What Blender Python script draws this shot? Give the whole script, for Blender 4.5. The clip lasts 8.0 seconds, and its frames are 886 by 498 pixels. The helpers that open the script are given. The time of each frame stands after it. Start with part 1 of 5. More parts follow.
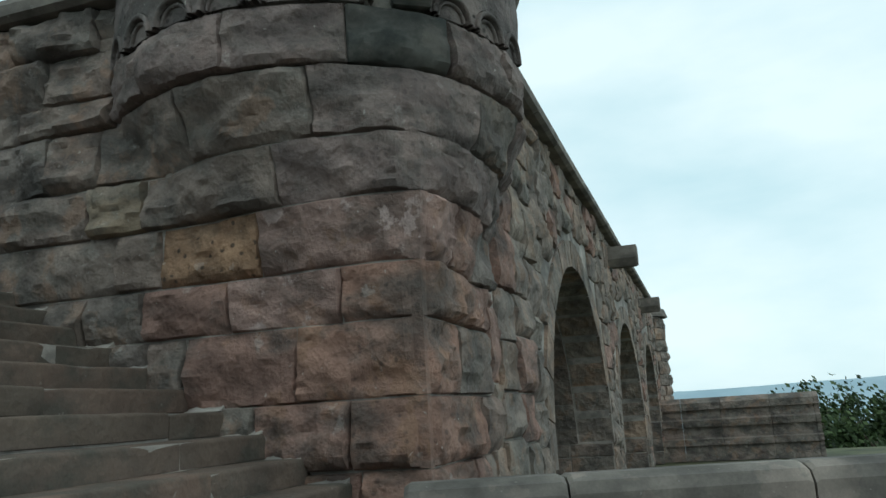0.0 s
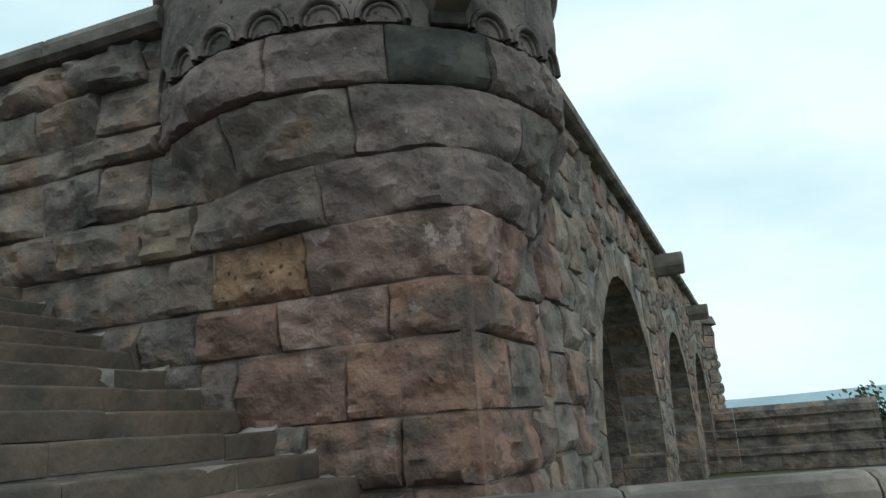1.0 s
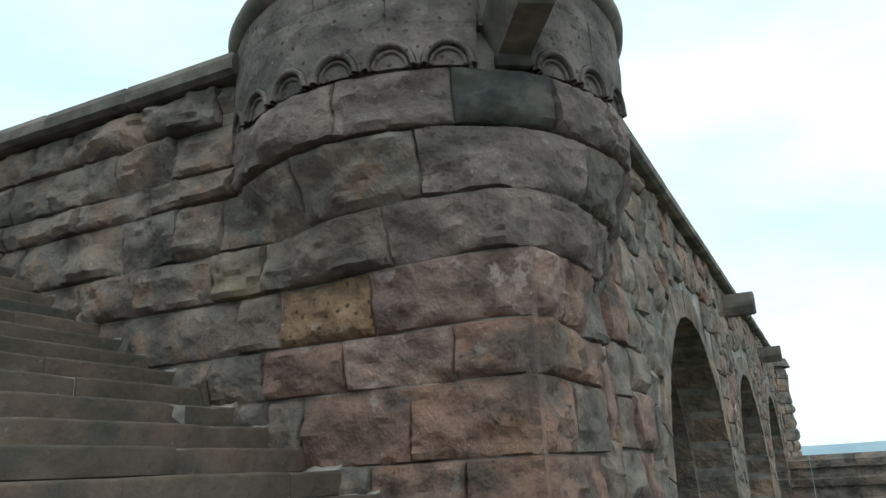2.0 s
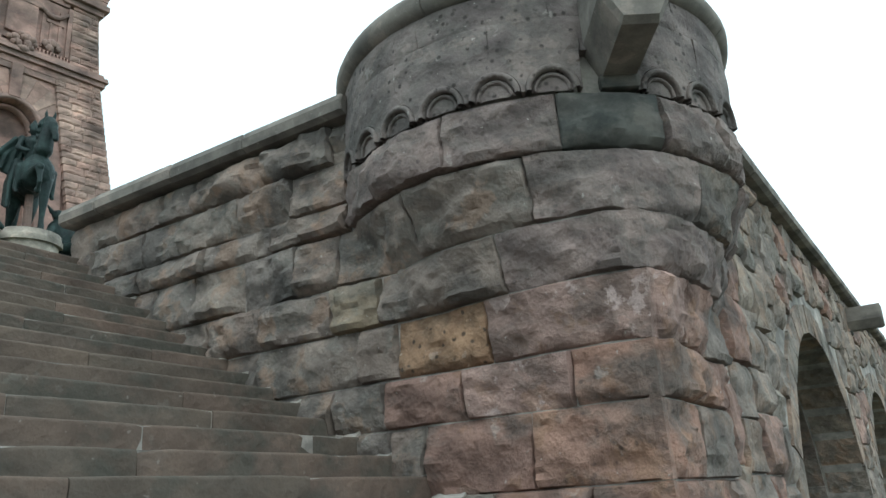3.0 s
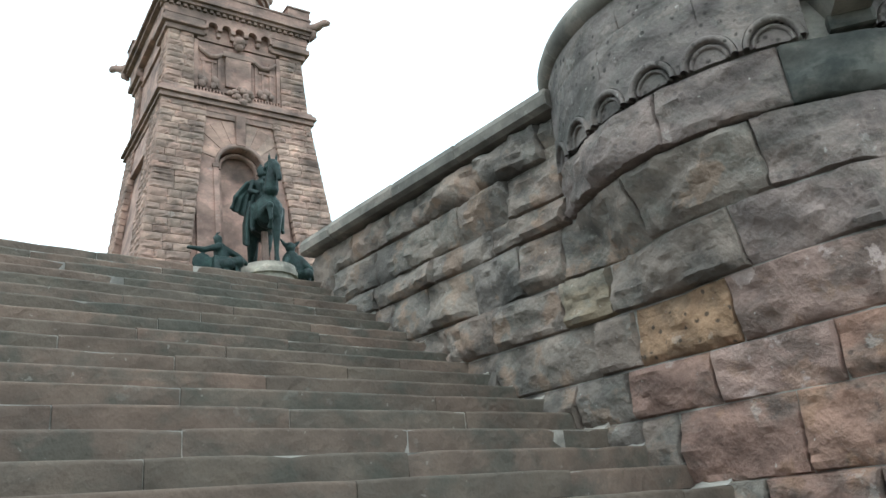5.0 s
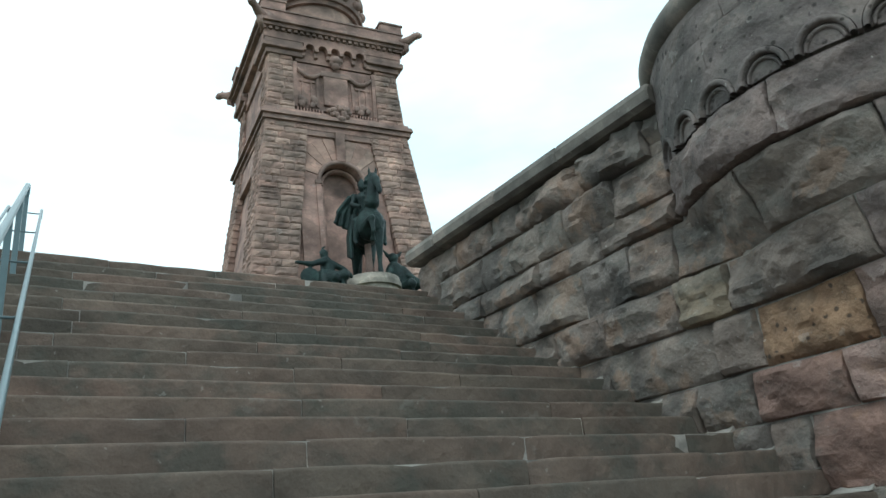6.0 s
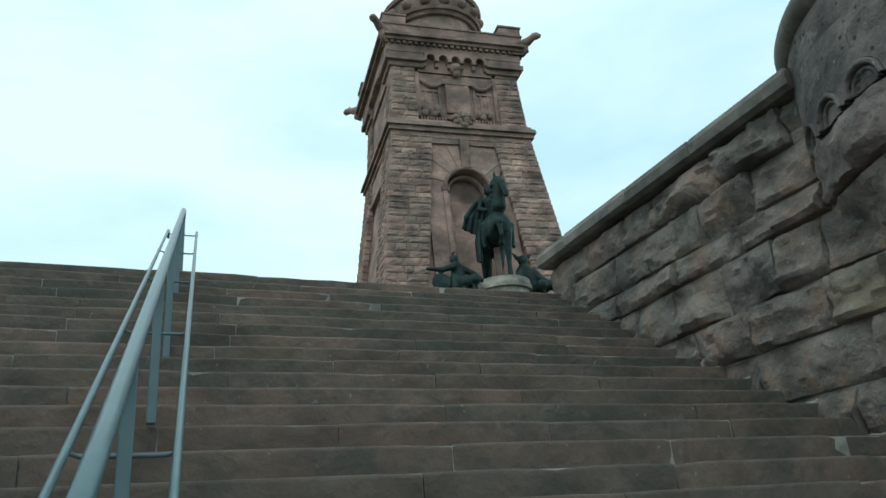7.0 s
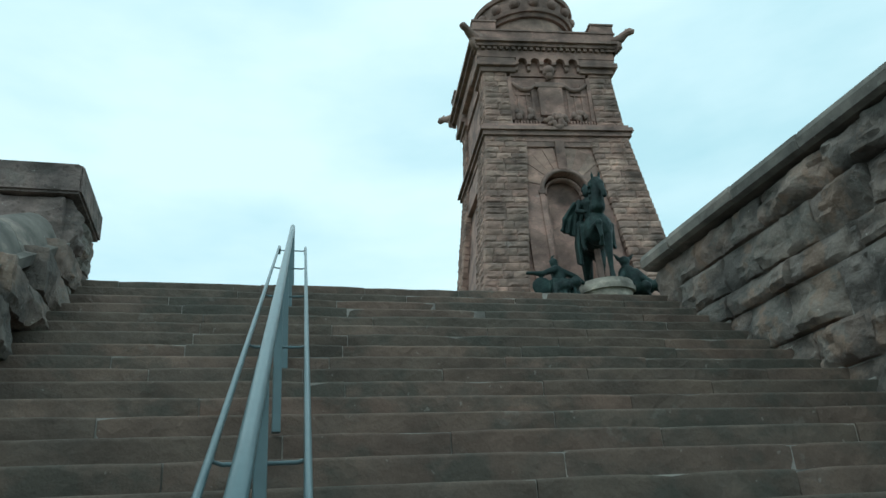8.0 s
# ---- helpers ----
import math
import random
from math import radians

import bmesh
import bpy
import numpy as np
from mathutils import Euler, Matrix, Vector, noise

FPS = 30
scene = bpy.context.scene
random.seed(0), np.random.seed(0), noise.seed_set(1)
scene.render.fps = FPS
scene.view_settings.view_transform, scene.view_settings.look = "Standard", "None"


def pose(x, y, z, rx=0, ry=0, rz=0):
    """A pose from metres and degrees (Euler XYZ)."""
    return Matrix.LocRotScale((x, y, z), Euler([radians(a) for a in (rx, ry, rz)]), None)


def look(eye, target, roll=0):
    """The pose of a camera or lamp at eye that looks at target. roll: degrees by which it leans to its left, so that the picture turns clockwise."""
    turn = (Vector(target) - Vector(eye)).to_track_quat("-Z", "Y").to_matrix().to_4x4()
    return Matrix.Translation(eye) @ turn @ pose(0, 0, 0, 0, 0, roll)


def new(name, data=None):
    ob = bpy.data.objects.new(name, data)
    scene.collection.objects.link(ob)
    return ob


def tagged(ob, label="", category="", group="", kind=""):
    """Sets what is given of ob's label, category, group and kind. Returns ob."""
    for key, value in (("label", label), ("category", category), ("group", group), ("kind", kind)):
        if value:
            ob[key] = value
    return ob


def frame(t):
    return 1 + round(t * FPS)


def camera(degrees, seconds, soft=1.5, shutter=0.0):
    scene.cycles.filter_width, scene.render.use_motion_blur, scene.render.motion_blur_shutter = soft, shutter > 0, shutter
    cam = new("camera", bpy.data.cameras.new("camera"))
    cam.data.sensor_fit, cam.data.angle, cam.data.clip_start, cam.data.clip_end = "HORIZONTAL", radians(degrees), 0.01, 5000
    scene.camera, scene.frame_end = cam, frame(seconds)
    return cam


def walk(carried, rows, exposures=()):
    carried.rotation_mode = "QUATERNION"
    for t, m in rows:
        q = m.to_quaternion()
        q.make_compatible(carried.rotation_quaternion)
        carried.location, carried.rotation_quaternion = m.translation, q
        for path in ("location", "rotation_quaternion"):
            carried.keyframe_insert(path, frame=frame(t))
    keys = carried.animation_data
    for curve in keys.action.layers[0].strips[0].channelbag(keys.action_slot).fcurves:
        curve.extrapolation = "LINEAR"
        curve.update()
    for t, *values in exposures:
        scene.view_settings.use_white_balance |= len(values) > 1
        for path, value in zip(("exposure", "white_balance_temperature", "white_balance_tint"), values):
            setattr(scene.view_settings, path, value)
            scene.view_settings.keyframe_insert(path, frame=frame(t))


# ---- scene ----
cam = camera(60.0, 8.0)
PATH = [
    (0, (-4.589, -3.606, -0.427), (-2.719, -3.032, -0.012), -3.5),
    (0.5, (-4.613, -3.599, -0.424), (-2.757, -2.984, -0.003), -4.0),
    (1, (-4.613, -3.582, -0.417), (-2.784, -2.912, 0.04), -4.7),
    (2.3, (-4.64, -3.555, -0.366), (-2.928, -2.704, 0.219), -2.9),
    (2.5, (-4.695, -3.545, -0.342), (-3.007, -2.654, 0.254), -2.8),
    (3, (-4.734, -3.496, -0.386), (-3.128, -2.489, 0.251), -3.7),
    (3.5, (-4.776, -3.483, -0.377), (-3.265, -2.34, 0.264), -5.4),
    (4, (-4.824, -3.468, -0.391), (-3.408, -2.212, 0.255), -5.9),
    (4.5, (-4.828, -3.433, -0.392), (-3.494, -2.095, 0.263), -5.8),
    (6, (-4.861, -3.361, -0.378), (-3.82, -1.807, 0.331), -5.7),
    (6.5, (-4.897, -3.404, -0.377), (-4.007, -1.767, 0.351), -5.4),
    (7, (-4.918, -3.407, -0.377), (-4.174, -1.705, 0.367), -4.7),
    (7.5, (-4.945, -3.423, -0.38), (-4.329, -1.679, 0.381), -4.2),
    (8, (-4.977, -3.479, -0.382), (-4.477, -1.704, 0.392), -3.9),
]
walk(cam, [(t, look(e, g, r)) for t, e, g, r in PATH],
     exposures=((0, -0.17, 6280, 6), (1.0, -0.07, 6400, 8), (2.5, 0.38, 6380, 9), (3.5, 0.98, 6280, 10), (4.5, 1.15, 6280, 10), (6.0, 0.43, 6200, 7), (6.5, 0.1, 6150, 4), (7.0, -0.05, 6000, 1), (8.0, -0.15, 5880, -2)))

# ---- world and light ----
world = bpy.data.worlds.new("overcast_sky")
scene.world = world
world.use_nodes = True
wn, wl = world.node_tree.nodes, world.node_tree.links
wn.clear()
w_out = wn.new("ShaderNodeOutputWorld")
w_bg = wn.new("ShaderNodeBackground")
w_sky = wn.new("ShaderNodeTexSky")
w_sky.sky_type, w_sky.sun_disc = "NISHITA", False
w_sky.sun_elevation, w_sky.sun_rotation = radians(48), radians(230)
w_co = wn.new("ShaderNodeTexCoord")
w_map = wn.new("ShaderNodeMapping")
w_map.inputs["Scale"].default_value = (1.6, 1.6, 4.5)
w_noise = wn.new("ShaderNodeTexNoise")
w_noise.inputs["Scale"].default_value, w_noise.inputs["Detail"].default_value, w_noise.inputs["Roughness"].default_value = 1.3, 6, 0.5
w_ramp = wn.new("ShaderNodeValToRGB")
w_ramp.color_ramp.elements[0].position, w_ramp.color_ramp.elements[0].color = 0.30, (6.9, 9.6, 10.3, 1)
w_ramp.color_ramp.elements[1].position, w_ramp.color_ramp.elements[1].color = 0.60, (10.5, 12.2, 12.4, 1)
w_mix = wn.new("ShaderNodeMix")
w_mix.data_type = "RGBA"
w_mix.inputs["Factor"].default_value = 0.9
wl.new(w_co.outputs["Generated"], w_map.inputs["Vector"])
wl.new(w_map.outputs["Vector"], w_noise.inputs["Vector"])
wl.new(w_noise.outputs["Fac"], w_ramp.inputs["Fac"])
wl.new(w_sky.outputs["Color"], w_mix.inputs["A"])
wl.new(w_ramp.outputs["Color"], w_mix.inputs["B"])
wl.new(w_mix.outputs["Result"], w_bg.inputs["Color"])
w_bg.inputs["Strength"].default_value = 0.1
wl.new(w_bg.outputs["Background"], w_out.inputs["Surface"])

sun_data = bpy.data.lights.new("sun", "SUN")
sun_data.energy, sun_data.angle, sun_data.color = 0.5, radians(30), (1.0, 0.96, 0.9)
sun = new("sun", sun_data)
sun.matrix_world = look((-20, -22, 34), (0, 0, 0))


# ---- materials ----
def base_material(name, rough=0.9, metal=0.0):
    m = bpy.data.materials.new(name)
    m.use_nodes = True
    n = m.node_tree.nodes
    b = n["Principled BSDF"]
    b.inputs["Roughness"].default_value, b.inputs["Metallic"].default_value = rough, metal
    b.inputs["Specular IOR Level"].default_value = 0.3
    return m, n, m.node_tree.links, b


def ramp_node(n, stops):
    r = n.new("ShaderNodeValToRGB")
    e = r.color_ramp.elements
    while len(e) < len(stops):
        e.new(0.5)
    for el, (p, c) in zip(e, stops):
        el.position, el.color = p, (*c, 1)
    return r


def noise_node(n, l, co, scale, detail=6, rough=0.6):
    t = n.new("ShaderNodeTexNoise")
    t.inputs["Scale"].default_value, t.inputs["Detail"].default_value, t.inputs["Roughness"].default_value = scale, detail, rough
    l.new(co, t.inputs["Vector"])
    return t.outputs["Fac"]


def mix_node(n, l, fac, a, b, how="MIX"):
    x = n.new("ShaderNodeMix")
    x.data_type, x.blend_type = "RGBA", how
    for key, v in (("Factor", fac), ("A", a), ("B", b)):
        if isinstance(v, bpy.types.NodeSocket):
            l.new(v, x.inputs[key])
        else:
            x.inputs[key].default_value = v if key == "Factor" else (*v, 1)
    return x.outputs["Result"]


def scaled(n, l, sock, lo, hi, a=0.0, b=1.0):
    r = n.new("ShaderNodeMapRange")
    for key, v in zip(("From Min", "From Max", "To Min", "To Max"), (lo, hi, a, b)):
        r.inputs[key].default_value = v
    l.new(sock, r.inputs["Value"])
    return r.outputs["Result"]


def stone(name, tones, stain=(0.07, 0.065, 0.06), stain_amount=0.5, pale=(0.42, 0.39, 0.36), pale_amount=0.25,
          grain=38.0, bump=0.5, bump_size=0.012, big=1.7, rough=0.92, per_object=True, island=False, algae=0.0, blot_range=0.48, pit_shade=0.0, rust=0.0, scars=0.7, pale_at=0.65):
    """Weathered sandstone: tone by piece, blotches, dark crust, pale lichen specks, grain."""
    m, n, l, b = base_material(name, rough)
    geo = n.new("ShaderNodeNewGeometry")
    co = geo.outputs["Position"]
    if per_object or island:
        if island:
            pick = geo.outputs["Random Per Island"]
        else:
            oi = n.new("ShaderNodeObjectInfo")
            pick = oi.outputs["Random"]
        r = ramp_node(n, [((i + 0.5) / len(tones), t) for i, t in enumerate(tones)])
        l.new(pick, r.inputs["Fac"])
        col = r.outputs["Color"]
    else:
        r = ramp_node(n, [(0.25 + 0.5 * i / max(1, len(tones) - 1), t) for i, t in enumerate(tones)])
        l.new(noise_node(n, l, co, 0.9, 3), r.inputs["Fac"])
        col = r.outputs["Color"]
    bed = n.new("ShaderNodeMapping")
    bed.inputs["Scale"].default_value = (1.0, 1.0, 1.35)
    l.new(co, bed.inputs["Vector"])
    lay = bed.outputs["Vector"]
    blot = noise_node(n, l, lay, big * 1.5, 5, 0.52)
    lo_v, hi_v = 1 - blot_range * 1.1, 1 + blot_range * 0.95
    r2 = ramp_node(n, [(0.3, (lo_v, lo_v, lo_v)), (0.5, (1.0, 0.985, 0.975)), (0.7, (hi_v, hi_v * 0.98, hi_v * 0.95))])
    l.new(blot, r2.inputs["Fac"])
    col = mix_node(n, l, 1.0, col, r2.outputs["Color"], "MULTIPLY")
    if algae:
        al = scaled(n, l, noise_node(n, l, lay, big * 0.9 + 0.37, 6, 0.58), 0.49, 0.55, 0, algae)
        col = mix_node(n, l, al, col, (0.15, 0.145, 0.128))
    if rust:
        ru = scaled(n, l, noise_node(n, l, co, big * 1.5 + 0.21, 8, 0.62), 0.55, 0.59, 0, rust)
        col = mix_node(n, l, ru, col, (0.27, 0.16, 0.1))
    scar = scaled(n, l, noise_node(n, l, lay, big * 0.8 + 0.53, 5, 0.6), 0.57, 0.585, 0, scars)
    col = mix_node(n, l, scar, col, (1.34, 1.26, 1.24), "MULTIPLY")
    st = scaled(n, l, noise_node(n, l, lay, big * 1.0, 7, 0.6), 0.5, 0.6, 0, stain_amount)
    col = mix_node(n, l, st, col, stain)
    pl = scaled(n, l, noise_node(n, l, co, big * 2.3, 7, 0.62), pale_at, pale_at + 0.025, 0, pale_amount)
    col = mix_node(n, l, pl, col, pale)
    specks = scaled(n, l, noise_node(n, l, co, 21.0, 3, 0.5), 0.71, 0.74, 0, min(0.6, pale_amount * 1.5))
    col = mix_node(n, l, specks, col, (0.5, 0.48, 0.44))
    # small holes by colour alone: near-black spots stand for the shade inside
    if pit_shade:
        vo = n.new("ShaderNodeTexVoronoi")
        vo.inputs["Scale"].default_value = 13.0
        l.new(co, vo.inputs["Vector"])
        keep = scaled(n, l, noise_node(n, l, co, 7.0, 3), 0.45, 0.51)
        near = scaled(n, l, vo.outputs["Distance"], 0.16, 0.3, pit_shade, 0.0)
        mul = n.new("ShaderNodeMath")
        mul.operation = "MULTIPLY"
        l.new(keep, mul.inputs[0])
        l.new(near, mul.inputs[1])
        col = mix_node(n, l, mul.outputs[0], col, (0.035, 0.03, 0.027))
    gr = noise_node(n, l, co, grain, 6, 0.7)
    r3 = ramp_node(n, [(0.3, (0.88, 0.88, 0.88)), (0.7, (1.1, 1.1, 1.1))])
    l.new(gr, r3.inputs["Fac"])
    col = mix_node(n, l, 1.0, col, r3.outputs["Color"], "MULTIPLY")
    l.new(col, b.inputs["Base Color"])
    coarse = n.new("ShaderNodeBump")
    coarse.inputs["Strength"].default_value, coarse.inputs["Distance"].default_value = min(1.0, bump), bump_size
    warp = n.new("ShaderNodeTexNoise")
    warp.inputs["Scale"].default_value, warp.inputs["Detail"].default_value = 3.0, 4
    l.new(co, warp.inputs["Vector"])
    bent = mix_node(n, l, 0.22, co, warp.outputs["Color"])
    chips = n.new("ShaderNodeTexVoronoi")
    chips.inputs["Scale"].default_value = grain * 0.21
    l.new(bent, chips.inputs["Vector"])
    height = n.new("ShaderNodeMath")
    height.operation = "MULTIPLY_ADD"
    height.inputs[1].default_value = 0.42
    l.new(chips.outputs["Distance"], height.inputs[0])
    l.new(noise_node(n, l, co, grain * 0.13, 8, 0.6), height.inputs[2])
    l.new(height.outputs[0], coarse.inputs["Height"])
    bp = n.new("ShaderNodeBump")
    bp.inputs["Strength"].default_value, bp.inputs["Distance"].default_value = 0.4 * bump, bump_size * 0.14
    l.new(gr, bp.inputs["Height"])
    l.new(coarse.outputs["Normal"], bp.inputs["Normal"])
    l.new(bp.outputs["Normal"], b.inputs["Normal"])
    return m


M_BLOCK = stone("red_sandstone", [(0.21, 0.17, 0.146), (0.168, 0.147, 0.132), (0.225, 0.17, 0.142), (0.188, 0.156, 0.137), (0.21, 0.178, 0.152), (0.165, 0.144, 0.13)],
                stain_amount=0.7, bump=1.0, bump_size=0.07, big=1.5, algae=0.48, rust=0.35)
M_RED = stone("rose_sandstone", [(0.25, 0.155, 0.126), (0.22, 0.142, 0.118), (0.265, 0.172, 0.142)], stain_amount=0.65, bump=1.0, bump_size=0.07, pale_amount=0.3, algae=0.2, rust=0.4)
M_OCHRE = stone("ochre_sandstone", [(0.3, 0.182, 0.096), (0.27, 0.172, 0.11)], stain=(0.1, 0.065, 0.04), stain_amount=0.6, algae=0.15, bump=1.0, bump_size=0.07, big=2.6, rust=0.5, pit_shade=0.8)
M_DARK = stone("algae_dark_sandstone", [(0.075, 0.075, 0.068), (0.09, 0.085, 0.075)], stain=(0.03, 0.035, 0.033), stain_amount=0.8, pale_amount=0.08, bump=0.6)
M_PALE = stone("pale_scaled_sandstone", [(0.3, 0.205, 0.178), (0.265, 0.185, 0.16)], stain=(0.14, 0.1, 0.085), stain_amount=0.6, pale=(0.4, 0.315, 0.29), pale_amount=0.75, pale_at=0.58, bump=1.0, bump_size=0.07, algae=0.2, rust=0.35)
M_RUBBLE = stone("grey_rubble_sandstone", [(0.23, 0.195, 0.17), (0.19, 0.165, 0.145), (0.25, 0.205, 0.175), (0.27, 0.2, 0.155), (0.2, 0.18, 0.155)], stain_amount=0.5, bump=1.0, bump_size=0.07, pale_amount=0.35, algae=0.4, rust=0.35)
M_TOOLED = stone("tooled_frieze_sandstone", [(0.132, 0.113, 0.108), (0.162, 0.138, 0.13)], stain_amount=0.6, pale_amount=0.3, bump=1.0, bump_size=0.05, grain=34, per_object=False, algae=0.3, pit_shade=0.85)
M_DUSK = stone("dusky_sandstone", [(0.15, 0.126, 0.119), (0.195, 0.152, 0.139), (0.158, 0.133, 0.125)], stain_amount=0.6, pale_amount=0.3, bump=1.0, bump_size=0.07, per_object=False, algae=0.3, pit_shade=0.4)
M_CORNER = stone("corner_sandstone", [(0.225, 0.146, 0.118), (0.275, 0.166, 0.128), (0.2, 0.145, 0.12)], stain_amount=0.6, pale_amount=0.35, bump=1.0, bump_size=0.07, per_object=False, algae=0.3, pit_shade=0.5, rust=0.45)
M_COPING = stone("grey_green_coping_stone", [(0.165, 0.152, 0.135), (0.195, 0.178, 0.158), (0.148, 0.138, 0.124)], stain_amount=0.5, pale_amount=0.2, bump=0.5, bump_size=0.008, grain=60)
M_STEP = stone("grey_brown_step_stone", [(0.103, 0.083, 0.067), (0.142, 0.101, 0.081), (0.091, 0.078, 0.064), (0.154, 0.106, 0.084), (0.103, 0.083, 0.067), (0.126, 0.093, 0.075)],
               stain=(0.06, 0.062, 0.052), stain_amount=0.65, pale=(0.3, 0.29, 0.26), pale_amount=0.12, bump=0.9, bump_size=0.022, grain=70, big=1.6, algae=0.1, blot_range=0.3, scars=0.35)
M_TAN = stone("tan_sandstone", [(0.21, 0.168, 0.122), (0.2, 0.162, 0.125)], stain_amount=0.5, bump=1.0, bump_size=0.05, algae=0.5)
M_MORTAR = stone("grey_lime_mortar", [(0.23, 0.215, 0.195), (0.34, 0.322, 0.298)], stain_amount=0.5, bump=0.5, per_object=False)
M_FILLET = stone("pale_lime_mortar", [(0.24, 0.228, 0.208), (0.34, 0.325, 0.3)], stain_amount=0.3, bump=0.6, per_object=False)
M_TOWER = stone("tower_sandstone", [(0.32, 0.215, 0.178), (0.26, 0.172, 0.142), (0.37, 0.262, 0.215), (0.22, 0.155, 0.132), (0.3, 0.215, 0.178)], stain_amount=0.35, bump=0.6, bump_size=0.05, grain=5, big=0.35)
M_TOWER_ASHLAR = stone("tower_dressed_sandstone", [(0.32, 0.21, 0.178), (0.28, 0.185, 0.157)], stain_amount=0.35, bump=0.4, bump_size=0.03, grain=6, big=0.3, per_object=False)
M_TOWER_DARK = stone("tower_weathered_moulding", [(0.26, 0.178, 0.152), (0.22, 0.155, 0.134)], stain_amount=0.35, bump=0.4, bump_size=0.03, grain=6, big=0.3, per_object=False)
M_GROUND = stone("grass_and_gravel", [(0.07, 0.085, 0.04), (0.1, 0.1, 0.06)], stain_amount=0.3, pale_amount=0.05, grain=12, big=0.4, per_object=False)
M_PAVE = stone("terrace_paving", [(0.17, 0.15, 0.13), (0.2, 0.18, 0.155)], stain_amount=0.4, grain=40, per_object=False)


def bronze_material():
    m, n, l, b = base_material("green_bronze", 0.55, 0.35)
    geo = n.new("ShaderNodeNewGeometry")
    co = geo.outputs["Position"]
    r = ramp_node(n, [(0.35, (0.008, 0.014, 0.014)), (0.55, (0.018, 0.034, 0.032)), (0.75, (0.045, 0.08, 0.072))])
    l.new(noise_node(n, l, co, 0.9, 8, 0.7), r.inputs["Fac"])
    l.new(r.outputs["Color"], b.inputs["Base Color"])
    bp = n.new("ShaderNodeBump")
    bp.inputs["Strength"].default_value, bp.inputs["Distance"].default_value = 0.6, 0.12
    l.new(noise_node(n, l, co, 2.4, 5), bp.inputs["Height"])
    l.new(bp.outputs["Normal"], b.inputs["Normal"])
    return m


def rail_material():
    m, n, l, b = base_material("blue_grey_painted_steel", 0.34, 0.0)
    b.inputs["Specular IOR Level"].default_value = 0.6
    co = n.new("ShaderNodeNewGeometry").outputs["Position"]
    r = ramp_node(n, [(0.3, (0.075, 0.125, 0.14)), (0.7, (0.10, 0.16, 0.175))])
    l.new(noise_node(n, l, co, 9, 6), r.inputs["Fac"])
    l.new(r.outputs["Color"], b.inputs["Base Color"])
    return m


def leaf_material():
    m, n, l, b = base_material("tree_leaves", 0.7)
    r = ramp_node(n, [(0.1, (0.028, 0.046, 0.02)), (0.5, (0.045, 0.075, 0.026)), (0.9, (0.07, 0.105, 0.038))])
    l.new(n.new("ShaderNodeNewGeometry").outputs["Random Per Island"], r.inputs["Fac"])
    l.new(r.outputs["Color"], b.inputs["Base Color"])
    return m


def plain(name, c, rough=0.8, metal=0.0):
    m, n, l, b = base_material(name, rough, metal)
    co = n.new("ShaderNodeNewGeometry").outputs["Position"]
    r = ramp_node(n, [(0.3, tuple(v * 0.8 for v in c)), (0.7, tuple(v * 1.15 for v in c))])
    l.new(noise_node(n, l, co, 4, 6), r.inputs["Fac"])
    l.new(r.outputs["Color"], b.inputs["Base Color"])
    return m


def hazed_hill_material():
    m, n, l, b = base_material("far_hills_painted_haze", 1.0)
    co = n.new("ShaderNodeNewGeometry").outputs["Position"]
    # the air's haze over the distance is put into this pale blue
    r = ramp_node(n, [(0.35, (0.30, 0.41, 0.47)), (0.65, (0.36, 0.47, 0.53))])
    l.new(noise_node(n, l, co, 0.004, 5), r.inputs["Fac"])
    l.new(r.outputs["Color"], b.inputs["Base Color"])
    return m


M_BRONZE, M_RAIL, M_LEAF = bronze_material(), rail_material(), leaf_material()
M_BARK = plain("tree_bark", (0.1, 0.08, 0.06))
M_HILL = hazed_hill_material()
# darker than the wall stone: the recesses' shade is in this colour
M_NICHE_SHADE = plain("niche_stone_painted_shade", (0.12, 0.1, 0.09))


# ---- mesh helpers ----
def mesh_ob(name, verts, faces, mat, parent=None, label="", smooth=False):
    me = bpy.data.meshes.new(name)
    me.from_pydata([tuple(v) for v in verts], [], faces)
    me.materials.append(mat)
    if smooth:
        me.shade_smooth()
    me.update()
    ob = new(name, me)
    if parent is not None:
        ob.parent = parent
    return tagged(ob, label=label)


def part(name, bm, mat, parent, label="", smooth=False):
    me = bpy.data.meshes.new(name)
    bm.to_mesh(me)
    bm.free()
    me.materials.append(mat)
    if smooth:
        me.shade_smooth()
    ob = new(name, me)
    if parent is not None:
        ob.parent = parent
    return tagged(ob, label=label)


def add_box(bm, lo, hi, bevel=0.0):
    cx = [(a + b) / 2 for a, b in zip(lo, hi)]
    sc = [b - a for a, b in zip(lo, hi)]
    got = bmesh.ops.create_cube(bm, size=1, matrix=Matrix.Translation(cx) @ Matrix.Diagonal((*sc, 1)))
    if bevel:
        edges = list({e for v in got["verts"] for e in v.link_edges})
        bmesh.ops.bevel(bm, geom=edges, offset=bevel, segments=2, profile=0.6, affect="EDGES")
    return bm


def box(lo, hi, bevel=0.0):
    return add_box(bmesh.new(), lo, hi, bevel)


